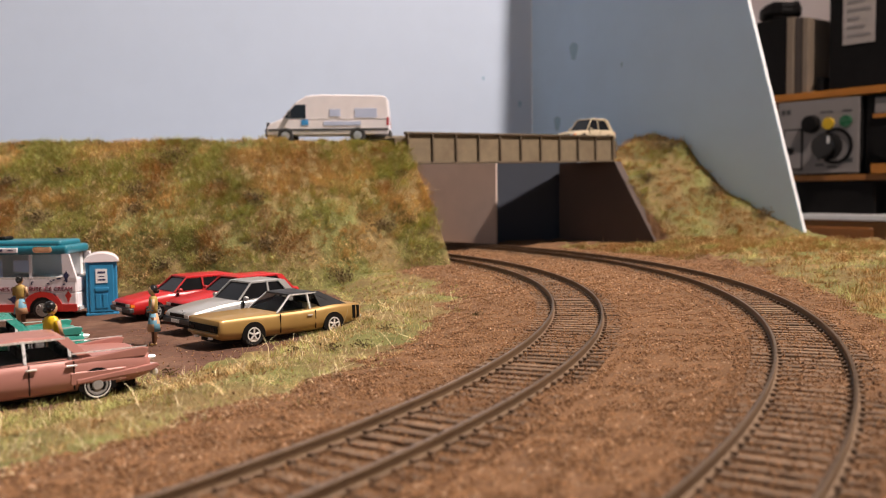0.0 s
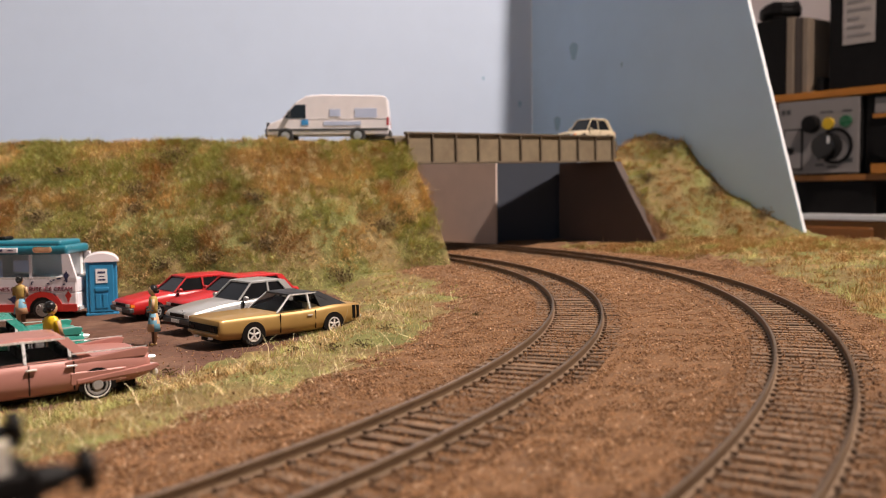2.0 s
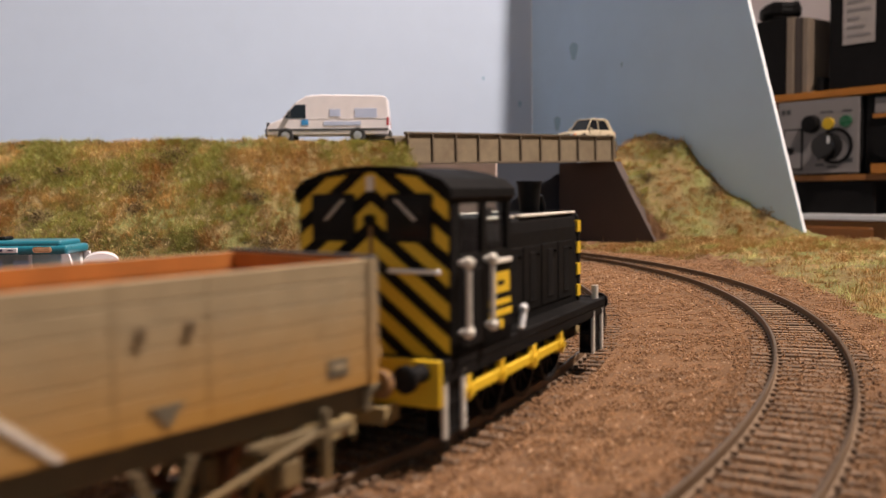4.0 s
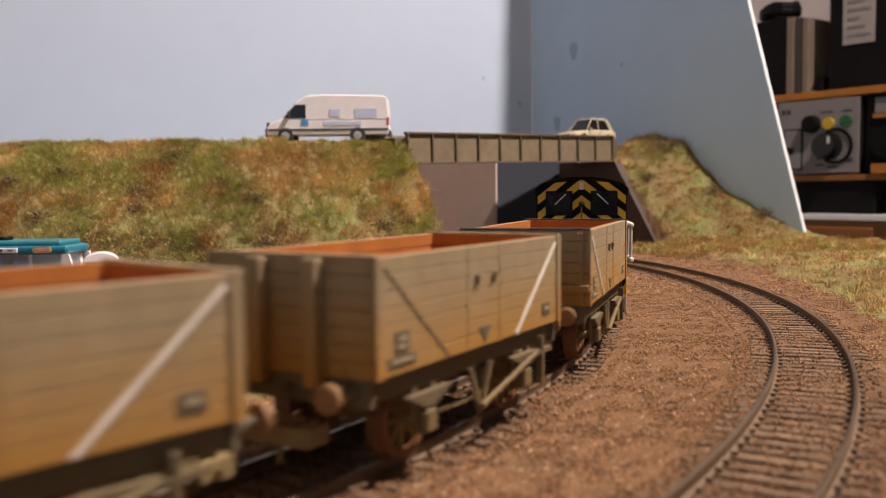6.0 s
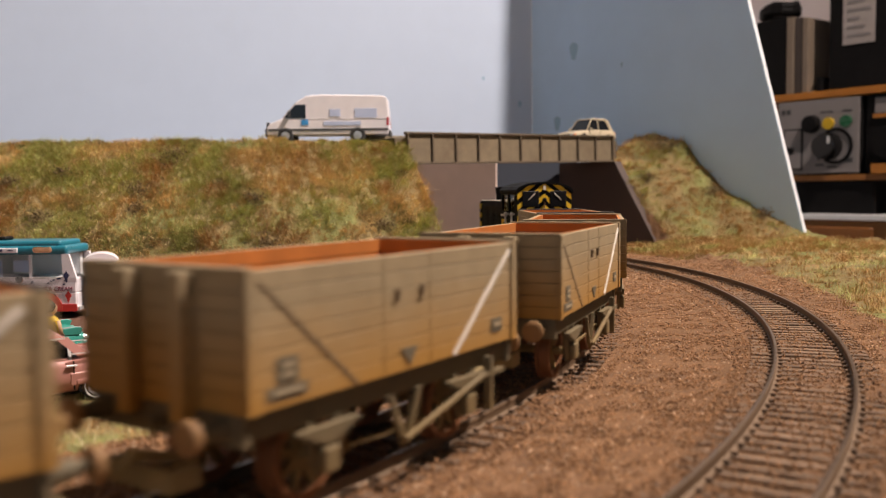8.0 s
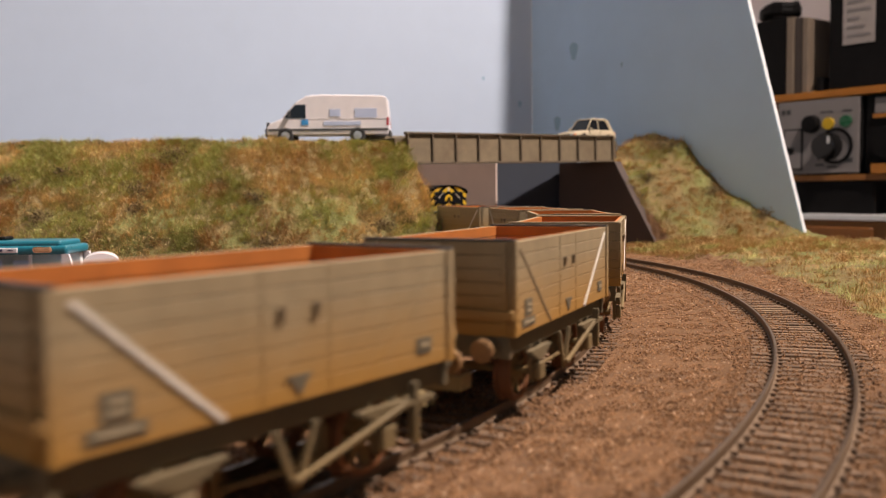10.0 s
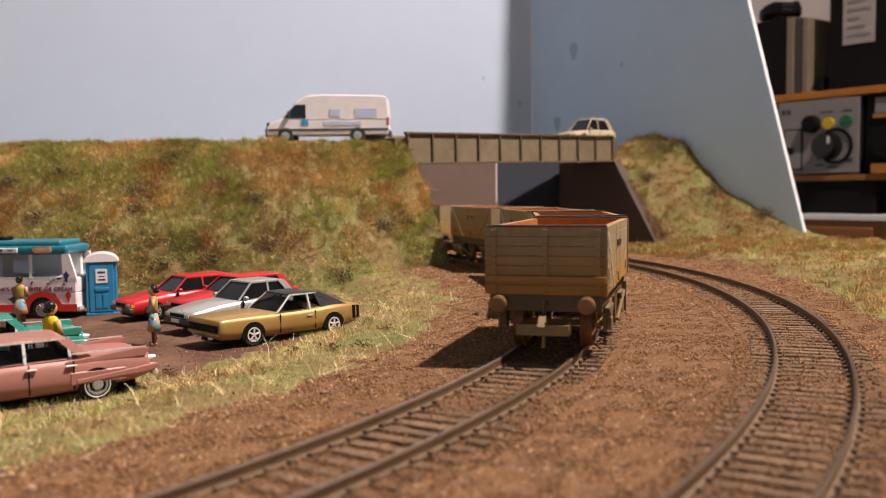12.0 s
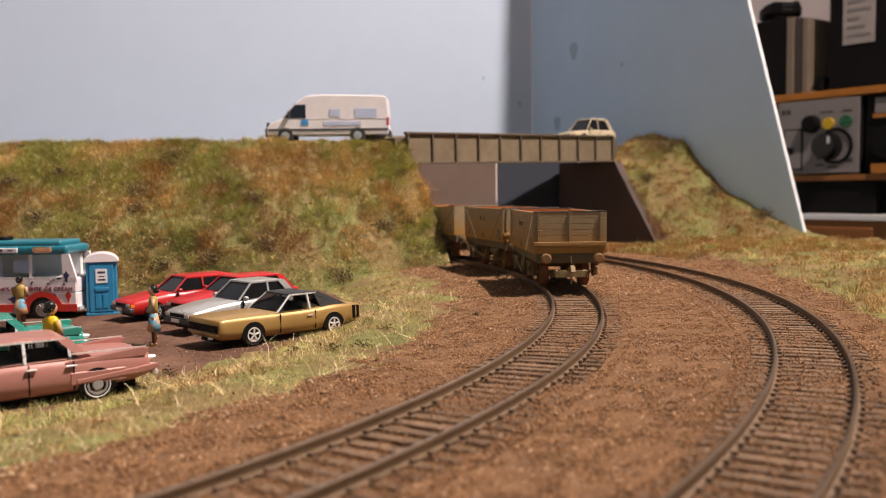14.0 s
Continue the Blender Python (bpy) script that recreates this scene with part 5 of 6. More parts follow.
    tx.matrix_basis = Matrix.Translation(Vector((1.0 * s * K * -0.995, -2.45 * s * K, 1.04 * s * K))) @ Euler((radians(90), 0, radians(-90))).to_matrix().to_4x4()
    dg = bpy.context.evaluated_depsgraph_get()
    me = bpy.data.meshes.new_from_object(tx.evaluated_get(dg))
    m4 = tx.matrix_basis.copy()
    bpy.data.objects.remove(tx)
    lt = new("lettering", me)
    lt.parent, lt.matrix_basis = c, m4
    tagged(lt, "maroon lettering on the van side")
    part("roof_band", scaled(B(-1.0, 1.0, -hl + 0.30, hl - 1.0, 2.34, 2.66, bevel=0.12, seg=3), s), M_TEALROOF, c, "teal roof band")
    part("roof_top", scaled(B(-0.90, 0.90, -hl + 0.55, hl - 1.2, 2.60, 2.84, bevel=0.11, seg=3), s), M_TEALROOF, c)
    part("roof_vent", scaled(B(-0.3, 0.3, 0.2, 0.8, 2.84, 2.96, bevel=0.04), s), M_BLACK, c)
    part("counter_inside", scaled(B(-0.7, 0.7, -hl + 0.6, hl - 1.4, 0.9, 1.5), s), M_BUMPER, c)
    part("back_shelf", scaled(B(0.6, 0.85, -hl + 0.5, hl - 1.4, 1.5, 2.3), s), M_WHITE, c)
    extra(c, s, "rear_bumper", M_CHROME, "", (-0.95, 0.95, -hl - 0.07, -hl + 0.03, 0.34, 0.46))


M_SCARLET = paint("scarlet_paint", (0.62, 0.035, 0.025))
M_NAVY = material("navy_decal", (0.03, 0.03, 0.09), 0.5, vary=0.05)
M_MAROON = material("maroon_lettering", (0.20, 0.03, 0.05), 0.5, vary=0.05)
M_TEALROOF = paint("teal_roof", (0.015, 0.16, 0.22))
M_AMBERPALE = material("orange_badge", (0.66, 0.36, 0.20), 0.5, vary=0.3, scale=500)
M_BLUEPLASTIC = material("blue_plastic", (0.025, 0.22, 0.42), 0.45, vary=0.08, scale=120)


def portable_toilet():
    t = thing("portable_toilet", "blue plastic portable toilet with a white domed roof", "toilet", "", at_ground(-165.5, 425), 20)
    part("cabin", B(-7.0, 7.0, -7.2, 7.2, 0.8, 26.0, bevel=0.5), M_BLUEPLASTIC, t)
    part("skid", B(-7.4, 7.4, -7.6, 7.6, 0, 1.4, bevel=0.3), M_BLUEPLASTIC, t)
    d = part("door", B(-5.4, 5.4, -7.7, -7.1, 1.8, 24.8, bevel=0.25), M_BLUEPLASTIC, t)
    for x in (-3.0, 0.2):
        part("door_rib", B(x, x + 2.6, -8.0, -7.6, 3.4, 10.5, bevel=0.3), M_BLUEPLASTIC, d)
    part("door_rib", B(-3.2, 3.2, -8.1, -7.6, 11.6, 13.6, bevel=0.3), M_BLUEPLASTIC, d)
    n = part("notice", B(-2.6, 2.6, -7.95, -7.65, 15.6, 22.4), M_WHITE, d, "white notice with dark bars")
    part("printed_bar", box(box(B(-1.7, 1.7, -8.0, -7.9, 20.2, 21.2), -1.2, 1.2, -8.0, -7.9, 18.6, 19.0), -1.7, 1.7, -8.0, -7.9, 16.8, 17.6), M_NAVY, n)
    arc = [(8.0 * math.cos(q), 25.6 + 4.3 * math.sin(q)) for q in np.linspace(0, math.pi, 18)]
    part("roof", prism(bmesh.new(), arc, -8.2, 8.0, "y", bevel=0.25), M_VANWHITE, t, "white domed roof")


# ---- painted figures, one plain mesh each ----
M_SKIN = material("figure_flesh", (0.50, 0.30, 0.17), 0.5, vary=0.1)
M_HAIR = material("figure_hair", (0.012, 0.011, 0.011), 0.22, vary=0.1)
M_OLIVE = material("figure_ochre", (0.36, 0.24, 0.06), 0.6, vary=0.15)
M_SHIRT = material("figure_yellow", (0.75, 0.48, 0.01), 0.5, vary=0.1)
M_SKIRT = material("figure_blue", (0.13, 0.30, 0.40), 0.6, vary=0.12)
M_SHOE = material("figure_shoe", (0.10, 0.05, 0.025), 0.5, vary=0.1)


def figurine(label, at, turn, top, low, skirt, size=1.0):
    """A miniature painted figure of about 22 mm."""
    bm = bmesh.new()

    def mark(k, i):
        bm.faces.ensure_lookup_table()
        for f in bm.faces[k:]:
            f.material_index = i

    def ring(rx, ry, z, y=0.0, n=12):
        return [(rx * math.cos(2 * math.pi * i / n), y + ry * math.sin(2 * math.pi * i / n), z) for i in range(n)]
    for s in (-1, 1):
        k = len(bm.faces)
        rod(bm, (s * 1.0, 0, 0.6), (s * 1.2, 0, 10.5), 0.85, 1.25, seg=10)
        mark(k, 3 if not skirt else 0)
        k = len(bm.faces)
        box(bm, s * 1.0 - 0.8, s * 1.0 + 0.8, -1.9, 0.9, 0, 0.9, bevel=0.25)
        mark(k, 4)
        k = len(bm.faces)
        rod(bm, (s * 2.5, 0, 17.2), (s * 3.0, -0.5, 13.4), 0.8, 0.7, seg=8)
        mark(k, 2)
        k = len(bm.faces)
        rod(bm, (s * 3.0, -0.5, 13.4), (s * 1.6, -2.2, 12.8), 0.62, 0.5, seg=8)
        mark(k, 0)
    k = len(bm.faces)
    if skirt:
        loft(bm, [ring(3.2, 2.6, 5.2), ring(2.7, 2.2, 8.0), ring(1.8, 1.4, 12.0)])
        mark(k, 3)
    else:
        loft(bm, [ring(2.2, 1.6, 9.0), ring(2.1, 1.5, 12.0)])
        mark(k, 3)
    k = len(bm.faces)
    loft(bm, [ring(1.8, 1.4, 11.6), ring(2.0, 1.5, 13.6), ring(2.6, 1.7, 16.2), ring(2.2, 1.3, 17.8), ring(0.9, 0.9, 18.3)])
    mark(k, 2)
    k = len(bm.faces)
    rod(bm, (0, 0, 18), (0, -0.2, 19.2), 0.75, seg=8)
    ball(bm, (0, -0.2, 20.2), 1.5, 1.15, seg=12)
    mark(k, 0)
    k = len(bm.faces)
    ball(bm, (0, 0.25, 20.6), 1.62, 1.05, seg=12)
    ball(bm, (0, 1.5, 19.9), 0.8, 1.0, seg=8)
    mark(k, 1)
    scaled(bm, size)
    f = link("figurine", bm, [M_SKIN, M_HAIR, top, low, M_SHOE], smooth=True)
    f.matrix_world = pose(at[0] * K, at[1] * K, at[2] * K, 0, 0, turn)
    tagged(f, label, "figurine", "painted figurines")


# ---- shelves and equipment beyond the side board ----
M_ORANGEWOOD = material("orange_pine", (0.46, 0.165, 0.02), 0.5, vary=0.15, scale=30)
M_DARKPINE = material("dark_pine", (0.30, 0.115, 0.022), 0.5, vary=0.15, scale=30)
M_ORANGEDARK = material("stained_pine_door", (0.24, 0.085, 0.018), 0.5, vary=0.18, scale=26)
M_CARDPALE = material("pale_label", (0.42, 0.36, 0.33), 0.7, vary=0.1)
M_GLOSSBLACK = material("gloss_black", (0.012, 0.011, 0.011), 0.18, vary=0.1)
M_PANEL = material("grey_control_panel", (0.25, 0.22, 0.21), 0.5, vary=0.06)
M_CARD = material("pale_folder", (0.24, 0.18, 0.13), 0.6, vary=0.1)
M_FOLDER = material("brown_folder", (0.07, 0.05, 0.04), 0.6, vary=0.1)
M_GREEN = material("green_button", (0.02, 0.12, 0.05), 0.3, vary=0.05)


def equipment():
    """Shelves along the room's side wall, set out by the way along them and the height."""
    turn = math.degrees(math.atan2(-0.8, 0.6))

    def spot(name, label, category, along, z):
        return thing(name, label, category, "", (474 + 0.6 * along, 1250 - 0.8 * along, z), turn)
    b = spot("wall_shelf", "thin orange pine wall shelf carrying dark boxes", "shelf", 0, 163)
    part("board", B(-120, 420, 0, 196, 0, 9.6, bevel=0.8), M_ORANGEWOOD, b)
    part("bracket", B(300, 312, 40, 196, -60, 0), M_BLACK, b)
    f = spot("box_file", "dark box file with pale spines standing on the shelf", "file", 0, 172.8)
    part("case", B(-46, 9, 4, 110, 0, 107, bevel=1), M_BLACK, f)
    part("spine", B(9.5, 21, 3, 110, 0, 106, bevel=0.8), M_CARD, f, "worn tan spine")
    part("spine", B(21.5, 33, 4, 110, 0, 104, bevel=0.8), M_FOLDER, f, "dark brown spine")
    part("spine", B(33.5, 42, 3, 110, 0, 102, bevel=0.8), M_CARD, f, "worn tan spine")
    g = spot("black_box", "tall black box with a grey paper label", "box", 70, 172.8)
    part("case", B(0, 150, 6, 120, 0, 230, bevel=2), M_BLACK, g)
    n = part("paper_label", B(20, 63, 5, 6, 57, 150), M_CARDPALE, g, "grey printed paper label")
    for k in range(7):
        part("printed_bar", B(26, 57 - 7 * (k % 3), 4.6, 5, 66 + k * 11, 70 + k * 11), M_PANEL, n)
    h = spot("black_container", "small black container on the shelf", "container", 56, 172.8)
    part("can", R((0, 18, 0), (0, 18, 19), 9, seg=20), M_BLACK, h)
    q = spot("cable_bundle", "dark bundle of cable lying on the files", "cable", -20, 280.2)
    rings = []
    for k in range(25):
        a = 2 * math.pi * k / 24 * 2
        c0 = (24 * math.cos(a), 34 + 16 * math.sin(a), 8 + 12 * k / 24 + 2 * math.sin(3 * a))
        rings.append([(c0[0] + 7 * math.cos(q) * math.cos(a), c0[1] + 7 * math.cos(q) * math.sin(a), c0[2] + 7 * math.sin(q)) for q in np.linspace(0, 2 * math.pi, 11)[:-1]])
    bm = loft(bmesh.new(), rings)
    part("coil", bm, M_BLACK, q)
    # controller
    c = spot("train_controller", "grey-fronted train controller with black knobs and coloured buttons", "controller", 0, 59.6)
    part("case", B(-2, 120, 2, 100, 0, 102, bevel=2), M_BLACK, c)
    part("front_panel", B(1, 118, -0.5, 2, 2, 101, bevel=0.8), M_PANEL, c)
    part("knob", rod(R((52, -9, 69), (52, -0.5, 69), 11.5, 12.5, seg=24), (52, -10, 69), (52, -9, 69), 10, 11.5, seg=24), M_BLACK, c)
    part("button", R((76, -4, 68.5), (76, -0.5, 68.5), 8, seg=20), M_YELLOW, c, "yellow button")
    part("button", R((100.5, -4, 70), (100.5, -0.5, 70), 8, seg=20), M_GREEN, c, "green button")
    part("dial_ring", loft(bmesh.new(), [[(86 + r * math.cos(a), y, 38 + r * math.sin(a)) for a in np.linspace(0, 2 * math.pi, 33)[:-1]]
                                         for r, y in ((24, -0.5), (24, -2.2), (20, -2.2), (20, -0.5))], caps=False), M_BLACK, c)
    k = part("speed_knob", rod(R((78, -20, 38), (78, -0.5, 38), 16.5, 18, seg=32), (78, -21.5, 38), (78, -20, 38), 14.5, 16.5, seg=32), M_GLOSSBLACK, c)
    # the glossy knob's highlight, modelled as a small white bar
    part("pointer", B(86, 89, -22.2, -21.4, 41, 50), M_WHITE, k, "white mark for the knob's highlight")
    m = part("side_module", B(12, 37, -2.5, -0.5, 9, 62, bevel=0.8), M_PANEL, c, "raised grey module with a dark rim")
    part("module_rim", box(box(box(B(11, 38, -2, -0.6, 62, 64), 11, 38, -2, -0.6, 7, 9), 37, 39, -2, -0.6, 7, 64), 10, 12, -2, -0.6, 7, 64), M_BLACK, m)
    part("lever", R((22, -9, 34), (22, -2.5, 34), 5, seg=14), M_BLACK, m)
    for a in ((64, 82, 83, 85), (94, 108, 83, 85), (6, 12, 84, 91), (14, 20, 84, 91), (58, 70, 12, 15), (74, 88, 9, 12), (98, 110, 16, 22), (60, 66, 20, 24)):
        part("marking_bar", B(a[0], a[1], -0.9, -0.5, a[2], a[3]), M_BUMPER, c)
    e = spot("side_unit", "dark equipment case beside the controller", "case", 122, 59.6)
    part("case", B(0, 90, 6, 110, 0, 102, bevel=2), M_BLACK, e)
    part("panel", B(14, 86, 4, 6, 78, 98), M_PANEL, e)
    part("trim", B(12, 88, 3, 6, 72, 77), M_ORANGEWOOD, e, "orange trim strip")
    part("dial", R((34, -6, 40), (34, 6, 40), 20, 22, seg=28), M_BLACK, e)
    part("plinth", B(14, 88, -4, 5.5, 0.2, 13), M_ORANGEWOOD, e, "orange wooden plinth")
    s2 = spot("lower_shelf", "orange pine lower shelf under the controller", "shelf", 0, 51.5)
    part("board", B(-120, 420, 0, 196, 0, 8, bevel=0.6), M_DARKPINE, s2)
    d = spot("equipment_case", "low black equipment case under the shelf", "case", 0, 7)
    part("case", B(-20, 138, 4, 110, 0, 44.3, bevel=2), M_BLACK, d)
    w = spot("white_ledge", "white painted ledge along the room wall", "ledge", 0, -1)
    part("ledge", B(-140, 440, -6, 196, 0, 8, bevel=0.8), M_WHITE, w)
    t = spot("wooden_cabinet", "orange-brown wooden cabinet below the ledge", "cabinet", 0, -900)
    part("carcass", B(-130, 430, 0, 190, 0, 899, bevel=2), M_DARKPINE, t)
    part("door", B(-60, 140, -5, -0.3, 700, 890, bevel=1.5), M_ORANGEDARK, t)
    part("dark_opening", B(144, 190, -3, -0.3, 850, 876, bevel=1), M_BLACK, t)


muscle_coupe()
finned_sedan("finned_saloon", "rose pink classic saloon with tail fins and chrome", M_PINK, at_ground(-115, 231, 0.0), 126.9, 12.2)
finned_sedan("finned_saloon", "teal classic saloon with tail fins and chrome", M_TEAL, at_ground(-152, 281, 0.6), 122, 11.8)
british_car("silver-grey saloon with dark windows parked in the yard", M_SILVER, at_ground(-83, 370), 135, 4.9, 1.42, False)
british_car("red hatchback parked between two other cars", M_RED, at_ground(-95, 400), 135, 4.4, 1.36, True)
british_car("long red hatchback with a dark bumper parked by the bank", M_RED, at_ground(-122, 414), 132, 4.7, 1.38, True)
panel_van()
bridge_estate()
ice_cream_van()
portable_toilet()
figurine("painted figurine in an ochre top and blue skirt", at_ground(-107.5, 324), -70, M_OLIVE, M_SKIRT, True)
figurine("painted figurine in a yellow shirt beside the teal car", at_ground(-114.5, 255), 150, M_SHIRT, M_SHOE, False, 1.1)
figurine("painted figurine in an ochre top by the serving hatch", at_ground(-190, 393), 180, M_OLIVE, M_SKIRT, True)
figurine("painted figurine in yellow by the serving hatch", at_ground(-197.5, 380), 160, M_SHIRT, M_SKIRT, False)
equipment()


# ---- loose ballast, static grass, bushes ----
def from_np(name, verts, tris, mat):
    me = bpy.data.meshes.new(name)
    me.vertices.add(len(verts))
    me.vertices.foreach_set("co", (verts * K).astype(np.float32).ravel())
    me.loops.add(tris.size)
    me.loops.foreach_set("vertex_index", tris.astype(np.int32).ravel())
    me.polygons.add(len(tris))
    me.polygons.foreach_set("loop_start", np.arange(0, tris.size, 3, dtype=np.int32))
    me.materials.append(mat)
    me.update(calc_edges=True)
    return new(name, me)


rng = np.random.default_rng(11)
OCTA = np.array([(1, 0, 0), (0, 1, 0), (-1, 0, 0), (0, -1, 0), (0, 0, 1), (0, 0, -1)], float)
OCTF = np.array([(0, 1, 4), (1, 2, 4), (2, 3, 4), (3, 0, 4), (1, 0, 5), (2, 1, 5), (3, 2, 5), (0, 3, 5)])


def stones(name, pts, sizes, mat, label):
    n = len(pts)
    v = OCTA[None] * rng.uniform(0.55, 1.25, (n, 6, 1)) * sizes[:, None, None]
    v[:, :, 2] *= 0.75
    a = rng.uniform(0, 6.28, n)
    c, s = np.cos(a)[:, None], np.sin(a)[:, None]
    v = np.stack([v[:, :, 0] * c - v[:, :, 1] * s, v[:, :, 0] * s + v[:, :, 1] * c, v[:, :, 2] + 0.35 * v[:, :, 0]], 2)
    v = v + pts[:, None]
    f = OCTF[None] + (np.arange(n) * 6)[:, None, None]
    return tagged(from_np(name, v.reshape(-1, 3), f.reshape(-1, 3), mat), label, "gravel", kind="stuff")


def blades(name, roots, tips, width, mat, label):
    n = len(roots)
    d = tips - roots
    side = np.stack([-d[:, 1], d[:, 0], 0 * d[:, 0]], 1) + rng.normal(0, 0.3, (n, 3)) * np.linalg.norm(d, axis=1)[:, None]
    side = side / np.linalg.norm(side, axis=1)[:, None] * width[:, None] / 2
    mid = roots + 0.55 * d + rng.normal(0, 0.08, (n, 3)) * np.linalg.norm(d, axis=1)[:, None]
    v = np.stack([roots - side, roots + side, mid + side * 0.8, mid - side * 0.8, tips], 1)
    f = np.array([(0, 1, 2), (0, 2, 3), (3, 2, 4)])[None] + (np.arange(n) * 5)[:, None, None]
    return tagged(from_np(name, v.reshape(-1, 3), f.reshape(-1, 3), mat), label, "grass", kind="stuff")


def scatter_ballast():
    small, chips, big = [], [], []
    rnd = random.Random(4)
    tries = 0
    while len(small) < 120000 and tries < 420000:
        tries += 1
        y = 60 + 640 * rnd.random() ** 1.9
        x = rnd.uniform(-130, 60 + 0.55 * y)
        if abs(x) > 0.58 * y + 12:
            continue
        d, o = inside1(x, y), outside2(x, y)
        if zone(x, y) != 0 and rnd.random() > 0.06:
            continue
        near = min(abs(abs(d) - 8.7), abs(abs(o) - 8.7))
        if near < 1.0:
            continue
        bed = abs(d) < 15.5 or abs(o) < 15.5
        if bed and rnd.random() > 0.75:
            continue
        z = ground_z(x, y) + (rnd.uniform(0, 0.75) if bed else 0)
        k = rnd.random()
        size = rnd.uniform(0.2, 0.5) * (0.8 if bed else 1)
        if y > 380:
            size *= 1.35
        if k < 0.06 and not bed:
            chips.append((x, y, z + 0.2, size * 0.9))
        elif k < 0.072:
            big.append((x, y, z + 0.1, size * 1.35))
        else:
            small.append((x, y, z + 0.1, size))
    while len(chips) < 5000:
        if rnd.random() < 0.45:
            x, y, z = bank_point(1 - 0.6 * rnd.random(), rnd.random())
            chips.append((x, y - 3.0, z + 1.5, rnd.uniform(0.15, 0.38)))
            continue
        y = rnd.uniform(130, 420)
        x = rnd.uniform(-0.5 * y, 20)
        if 44 < inside1(x, y) < 112:
            chips.append((x, y, ground_z(x, y) + 1.2, rnd.uniform(0.12, 0.26)))
    for name, rows, mat, label in (("ballast", small, M_STONE, "fine brown granular ballast"), ("ballast_chips", chips, M_CHIP, "scattered pale stone chips"),
                                   ("ballast_lumps", big, M_CLOD, "scattered dark brown lumps of earth")):
        a = np.array(rows)
        stones(name, a[:, :3], a[:, 3], mat, label)


M_CLOD = material("earth_clod", (0.13, 0.075, 0.045), 0.95, vary=0.3, scale=500, island=0.5, spec=0.1)


def patch(x, z, seed):
    """Which fibre grows at a place: green, tan or brown, in soft-edged patches."""
    a = lump(x, z, 38, seed) + 0.5 * lump(x, z, 15, seed + 3) + random.gauss(0, 0.13) - (0.12 if seed == 71 else 0) + (0.15 * smooth_step(-120, -30, x) if seed == 31 else 0)
    b = lump(x, z, 27, seed + 8) + 0.5 * lump(x, z, 10, seed + 12) + random.gauss(0, 0.12) + (0.2 if seed == 71 else 0) - (0.2 * smooth_step(-120, -30, x) if seed == 31 else 0)
    if b > (0.02 if seed == 71 else 0.3):
        return 2
    if seed == 71 and a > -0.42:
        return 0
    return 0 if a > (-0.16 if seed == 51 else -0.02) else 1


def tuft(kinds, at, kind, lean, slope, count, size, length):
    """A clump of fibres round a place: they share a lean and mostly a colour, and splay outwards."""
    q = rng.normal(0, size, (count, 2))
    up = math.hypot(1.0, slope)
    d = np.stack([lean[0] + 0.22 * q[:, 0] / size + rng.normal(0, 0.34, count), lean[1] + 0.16 * q[:, 1] / size + rng.normal(0, 0.34, count),
                  lean[2] + rng.normal(0, 0.32, count)], 1)
    fall = np.exp(-0.5 * (q / (1.3 * size)) ** 2).prod(1)
    ln = length * rng.uniform(0.55, 1.15, count) * (0.55 + 0.45 * fall)
    rows = np.column_stack([at[0] + q[:, 0], at[1] + q[:, 1] / up, at[2] + q[:, 1] * slope / up, d, ln])
    pick = np.where(rng.random(count) < 0.8, kind, rng.integers(0, 3, count))
    for k in range(3):
        kinds[k].append(rows[pick == k])


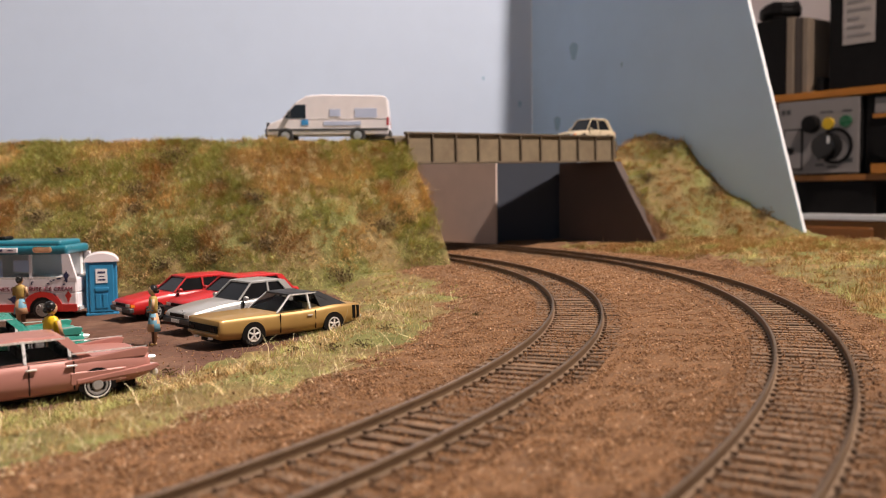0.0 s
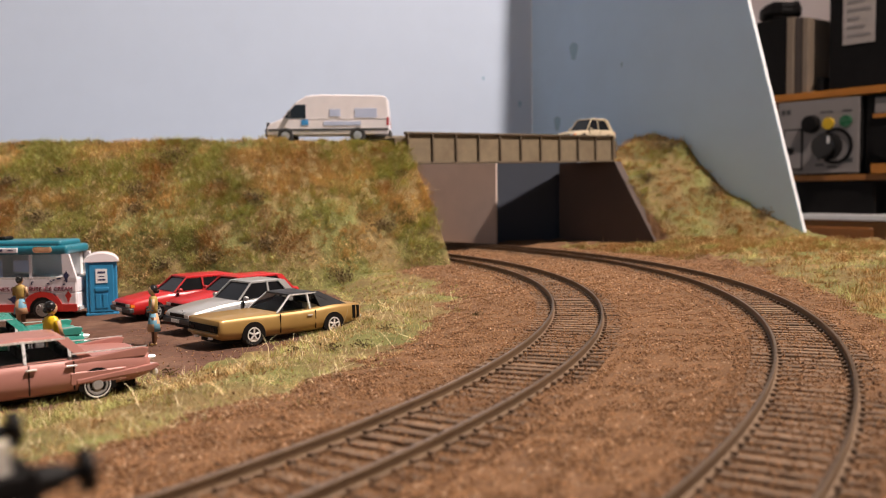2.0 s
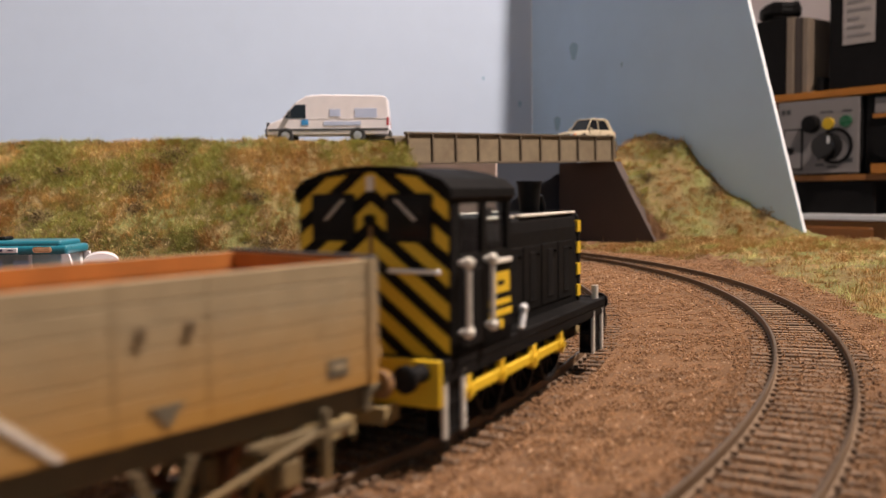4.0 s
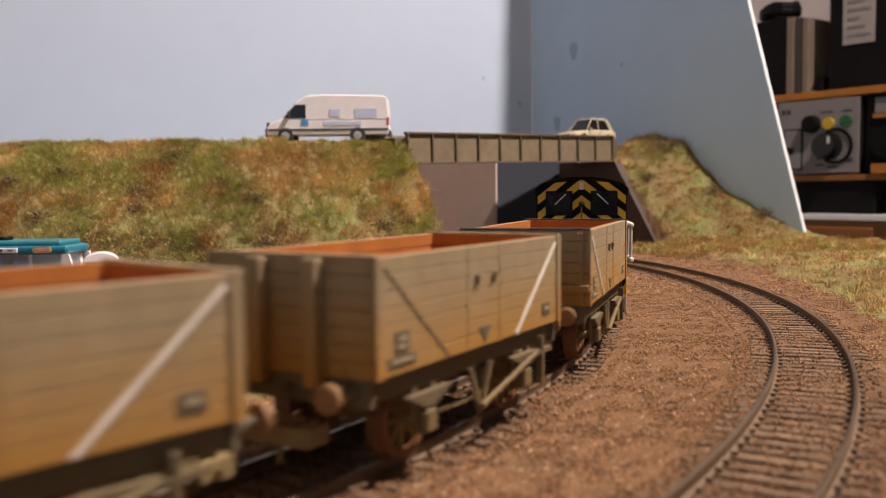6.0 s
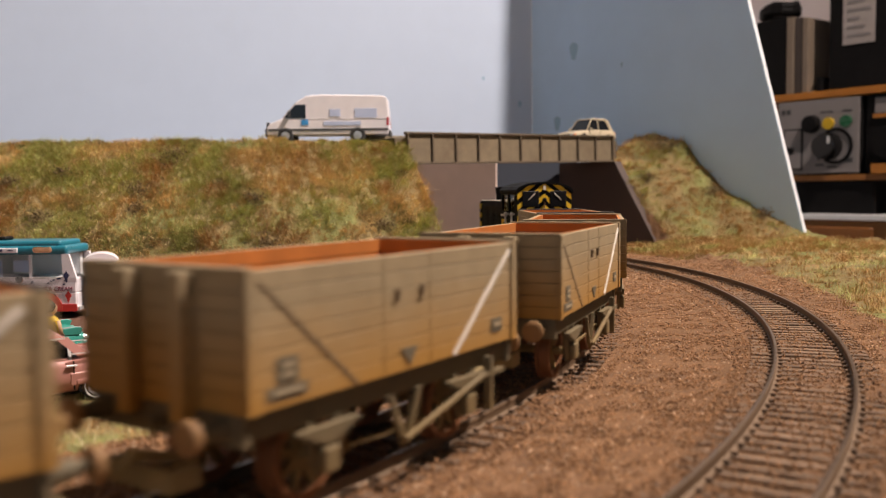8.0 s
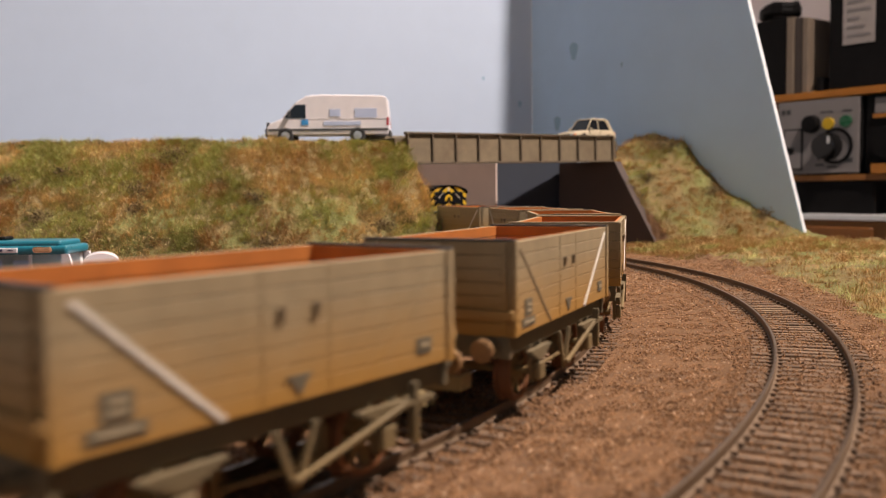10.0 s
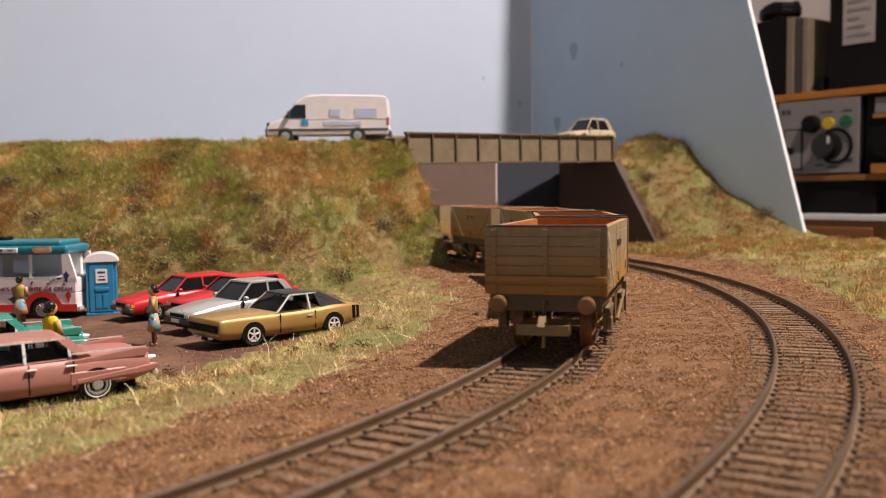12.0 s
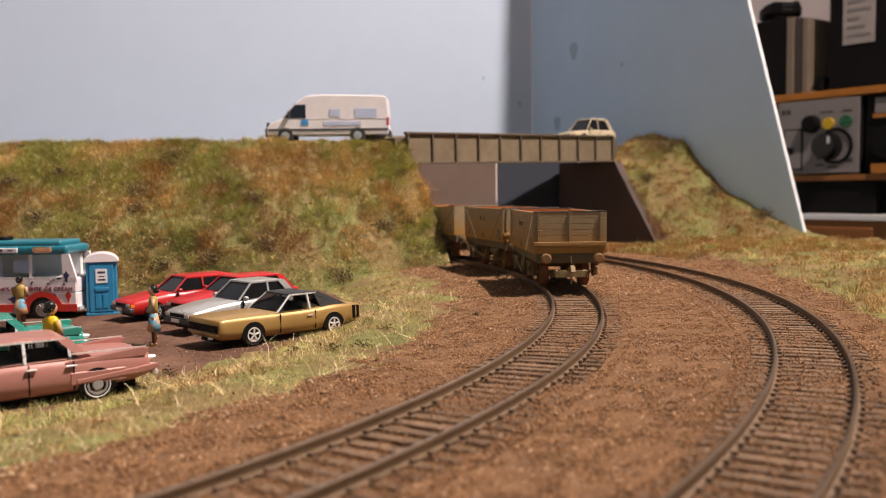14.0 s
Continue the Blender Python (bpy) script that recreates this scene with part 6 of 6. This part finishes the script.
def sow():
    random.seed(21)
    tufts = ([], [], [])
    # the big bank: clumps of every size, denser and longer on the swells
    for _ in range(7600):
        u = 1 - 0.62 * random.random()
        v = random.random() ** 0.9 * 1.02
        x, y, z = bank_point(u, v)
        swell = lump(x, z, 13, 91)
        size = random.choice((1.3, 1.8, 2.6))
        ln = random.uniform(3.0, 5.6) * (1 + 0.7 * swell) * (1.0 if v < 0.93 else random.choice((0.5, 0.8, 1.1)))
        lean = (random.gauss(0.5 * smooth_step(0.96, 1.0, u), 0.4), -0.75 + random.gauss(0, 0.3), 0.3 + 0.65 * v + random.gauss(0, 0.3))
        tuft(tufts, (x, y, z - 0.3), patch(x, z, 31), lean, 0.8 if v < 0.97 else 0.0, 20, size, ln)
    count = 0
    while count < 3900:
        y = 100 + 720 * random.random() ** 1.5
        x = random.uniform(-0.6 * y - 10, 0.6 * y + 20)
        d, o = inside1(x, y) + 9 * lump(x, y, 22, 7) + random.gauss(0, 5), outside2(x, y) + 7 * lump(x, y, 20, 5) + random.gauss(0, 4)
        if not (42 < d < (121 if y < 270 else 100) and y < 560 or o > turf_edge(y)):
            count += 0.05
            continue
        if o > 48 and (x - 171) * 0.75 + (y - 709) * 0.66 < 6 and y > 700:
            count += 0.05
            continue
        if d > 0 and d < 84 and random.random() > (d - 44) / 40:
            continue
        if o > 0 and y > 560 and board_gap(x, y)[0] < 1:
            count += 0.02
            continue
        count += 1
        lean = (random.gauss(0, 0.5), random.gauss(-0.2, 0.5), 0.9)
        tuft(tufts, (x, y, ground_z(x, y) - 0.2), patch(x, y, 71 if o > 0 else 51), lean, 0.0, 18, random.uniform(1.2, 2.4), random.uniform(1.8, 3.8) * (1.5 if o > 0 else 1.0))
    count = 0
    while count < 2300:
        x, y = random.uniform(95, 300), random.uniform(560, 830)
        gap, way = board_gap(x, y)
        e = (x - 171) * 0.75 + (y - 709) * 0.66
        t = (x - 171) * -0.66 + (y - 709) * 0.75
        if gap < 1 or t > 82 or (e < 6 and y > 700) or outside2(x, y) < 52:
            count += 0.02
            continue
        count += 1
        lean = (random.gauss(0.1, 0.5), random.gauss(-0.6, 0.4), random.uniform(0.4, 1.1))
        tuft(tufts, (x, y, ground_z(x, y) - 0.3), patch(x, y, 71), lean, 0.4, 18, random.uniform(1.4, 2.6), random.uniform(3.0, 6.5))
    kinds = [np.vstack(t) for t in tufts]
    for rows, mat, name, label in zip(kinds, (M_BLADE, M_DRYBLADE, M_BROWNBLADE), ("green_grass", "tan_grass", "brown_grass"),
                                      ("green static grass fibres", "dry tan static grass fibres", "brown static grass fibres")):
        a = rows
        d = a[:, 3:6] / np.linalg.norm(a[:, 3:6], axis=1)[:, None] * a[:, 6:7]
        blades(name, a[:, :3], a[:, :3] + d, np.interp(a[:, 1], [150, 330, 480, 800], [0.1, 0.17, 0.27, 0.36]), mat, label)
    # long pale straws along the edge of the yard
    rows = []
    while len(rows) < 1200:
        y = random.uniform(120, 420)
        x = random.uniform(-0.56 * y, 20)
        d = inside1(x, y)
        if not 44 < d < 112:
            continue
        h = random.uniform(4, 11) if random.random() < 0.2 else random.uniform(1.5, 4)
        rows.append((x, y, ground_z(x, y) - 0.2, random.gauss(0, 0.8), random.gauss(0, 0.8), random.uniform(0.1, 0.9), h))
    for _ in range(1100):
        x, y, z = bank_point(1 - 0.6 * random.random(), random.random())
        rows.append((x, y, z, random.gauss(0, 0.7), -0.7, random.gauss(0.5, 0.6), random.uniform(3, 7)))
    a = np.array(rows)
    d = a[:, 3:6] / np.linalg.norm(a[:, 3:6], axis=1)[:, None] * a[:, 6:7]
    blades("straw_stalks", a[:, :3], a[:, :3] + d, np.full(len(a), 0.17), M_STRAW, "long pale dry straw stalks")


def bush(at, r, label, squash=0.7):
    """A tangle of foam crumbs and twigs."""
    n = int(130 + 26 * r) if r > 4 else int(16 + 12 * r)
    p = rng.normal(0, 0.6, (n, 3)) * r
    p[:, 2] *= squash
    k = np.linalg.norm(p, axis=1)
    p = p[k < r * 1.5] + np.array(at)
    v = OCTA[None] * rng.uniform(0.4, 1.3, (len(p), 6, 1)) * rng.uniform(0.25, 0.75, (len(p), 1, 1)) * (1.0 if r > 4 else 0.6)
    v = v + p[:, None]
    f = OCTF[None] + (np.arange(len(p)) * 6)[:, None, None]
    b = thing("low_bush", label, "bush", "dark bushes")
    o = from_np("foliage", v.reshape(-1, 3), f.reshape(-1, 3), M_BUSH)
    o.parent = b
    bm = bmesh.new()
    for _ in range(10):
        q = Vector(rng.normal(0, 1, 3)).normalized() * r * 1.25
        rod(bm, at, Vector(at) + Vector((q.x, -abs(q.y) * 0.8, q.z * squash)), 0.22, 0.08, seg=4)
    part("twig_tangle", bm, M_BUSH, b)


def on_bank(u, v, out=1.0):
    x, y, z = bank_point(u, v)
    return (x, y - out, z + 0.5)


BANK_BUSHES = ((0.724, 0.82, 9), (0.685, 0.53, 7), (0.691, 0.39, 6), (0.586, 0.35, 7), (0.599, 0.67, 5), (0.816, 0.47, 6), (0.823, 0.2, 6), (0.842, 0.29, 4), (0.941, 0.27, 7), (0.888, 0.02, 7), (0.921, 0.33, 4), (0.77, 0.14, 5), (0.547, 0.59, 5), (0.875, 0.35, 4), (0.98, 0.63, 4), (0.632, 0.98, 4), (0.744, 0.92, 4), (0.856, 0.65, 3.5), (0.718, 0.1, 5))
scatter_ballast()
sow()
for u, v, r in BANK_BUSHES:
    bush(on_bank(u, v), r, "small dark brown bush on the grass bank")
for x, y, r in ((188, 783, 13), (200, 778, 8), (230, 748, 7.5), (262, 722, 7), (172, 742, 6), (-83, 264, 3.2), (-62, 240, 2.6), (-47, 275, 2.2), (-20, 300, 3.0), (-33, 262, 3.4), (12, 322, 2.0), (-77, 215, 2.4), (-25, 268, 3.0)):
    bush((x, y, ground_z(x, y) + r * (0.15 if y < 400 else 0.45)), r, "low dark tuft of dead weeds on the ground" if y < 400 else "small dark brown bush by the side board", 0.55)


def motions():
    """The train runs at one speed along the nearer track; wheels and side rods turn with it."""
    steps = [i * 0.1 for i in range(141)]
    for ob, ahead in train:
        walk(ob, [(i * 0.5, on_track(REAR_11 + SPEED * (i * 0.5 - 11.0) + ahead)) for i in range(29)])
        r = 7.1 if ob is loco else 6.2
        for w in wheels_of(ob):
            y = w.location.y
            walk(w, [(t, Matrix.Translation((0, y, r * K)) @ Matrix.Rotation(-SPEED * t / r, 4, "X")) for t in steps])
    for ob, s in loco_rods:
        rows = []
        for t in steps:
            q = ROD_PHASE - SPEED * t / 7.1 + (math.pi / 2 if s < 0 else 0.0)
            rows.append((t, pose(0, 3.4 * math.cos(q) * K, (7.1 + 3.4 * math.sin(q)) * K)))
        walk(ob, rows)


ROD_PHASE = 1.62
motions()
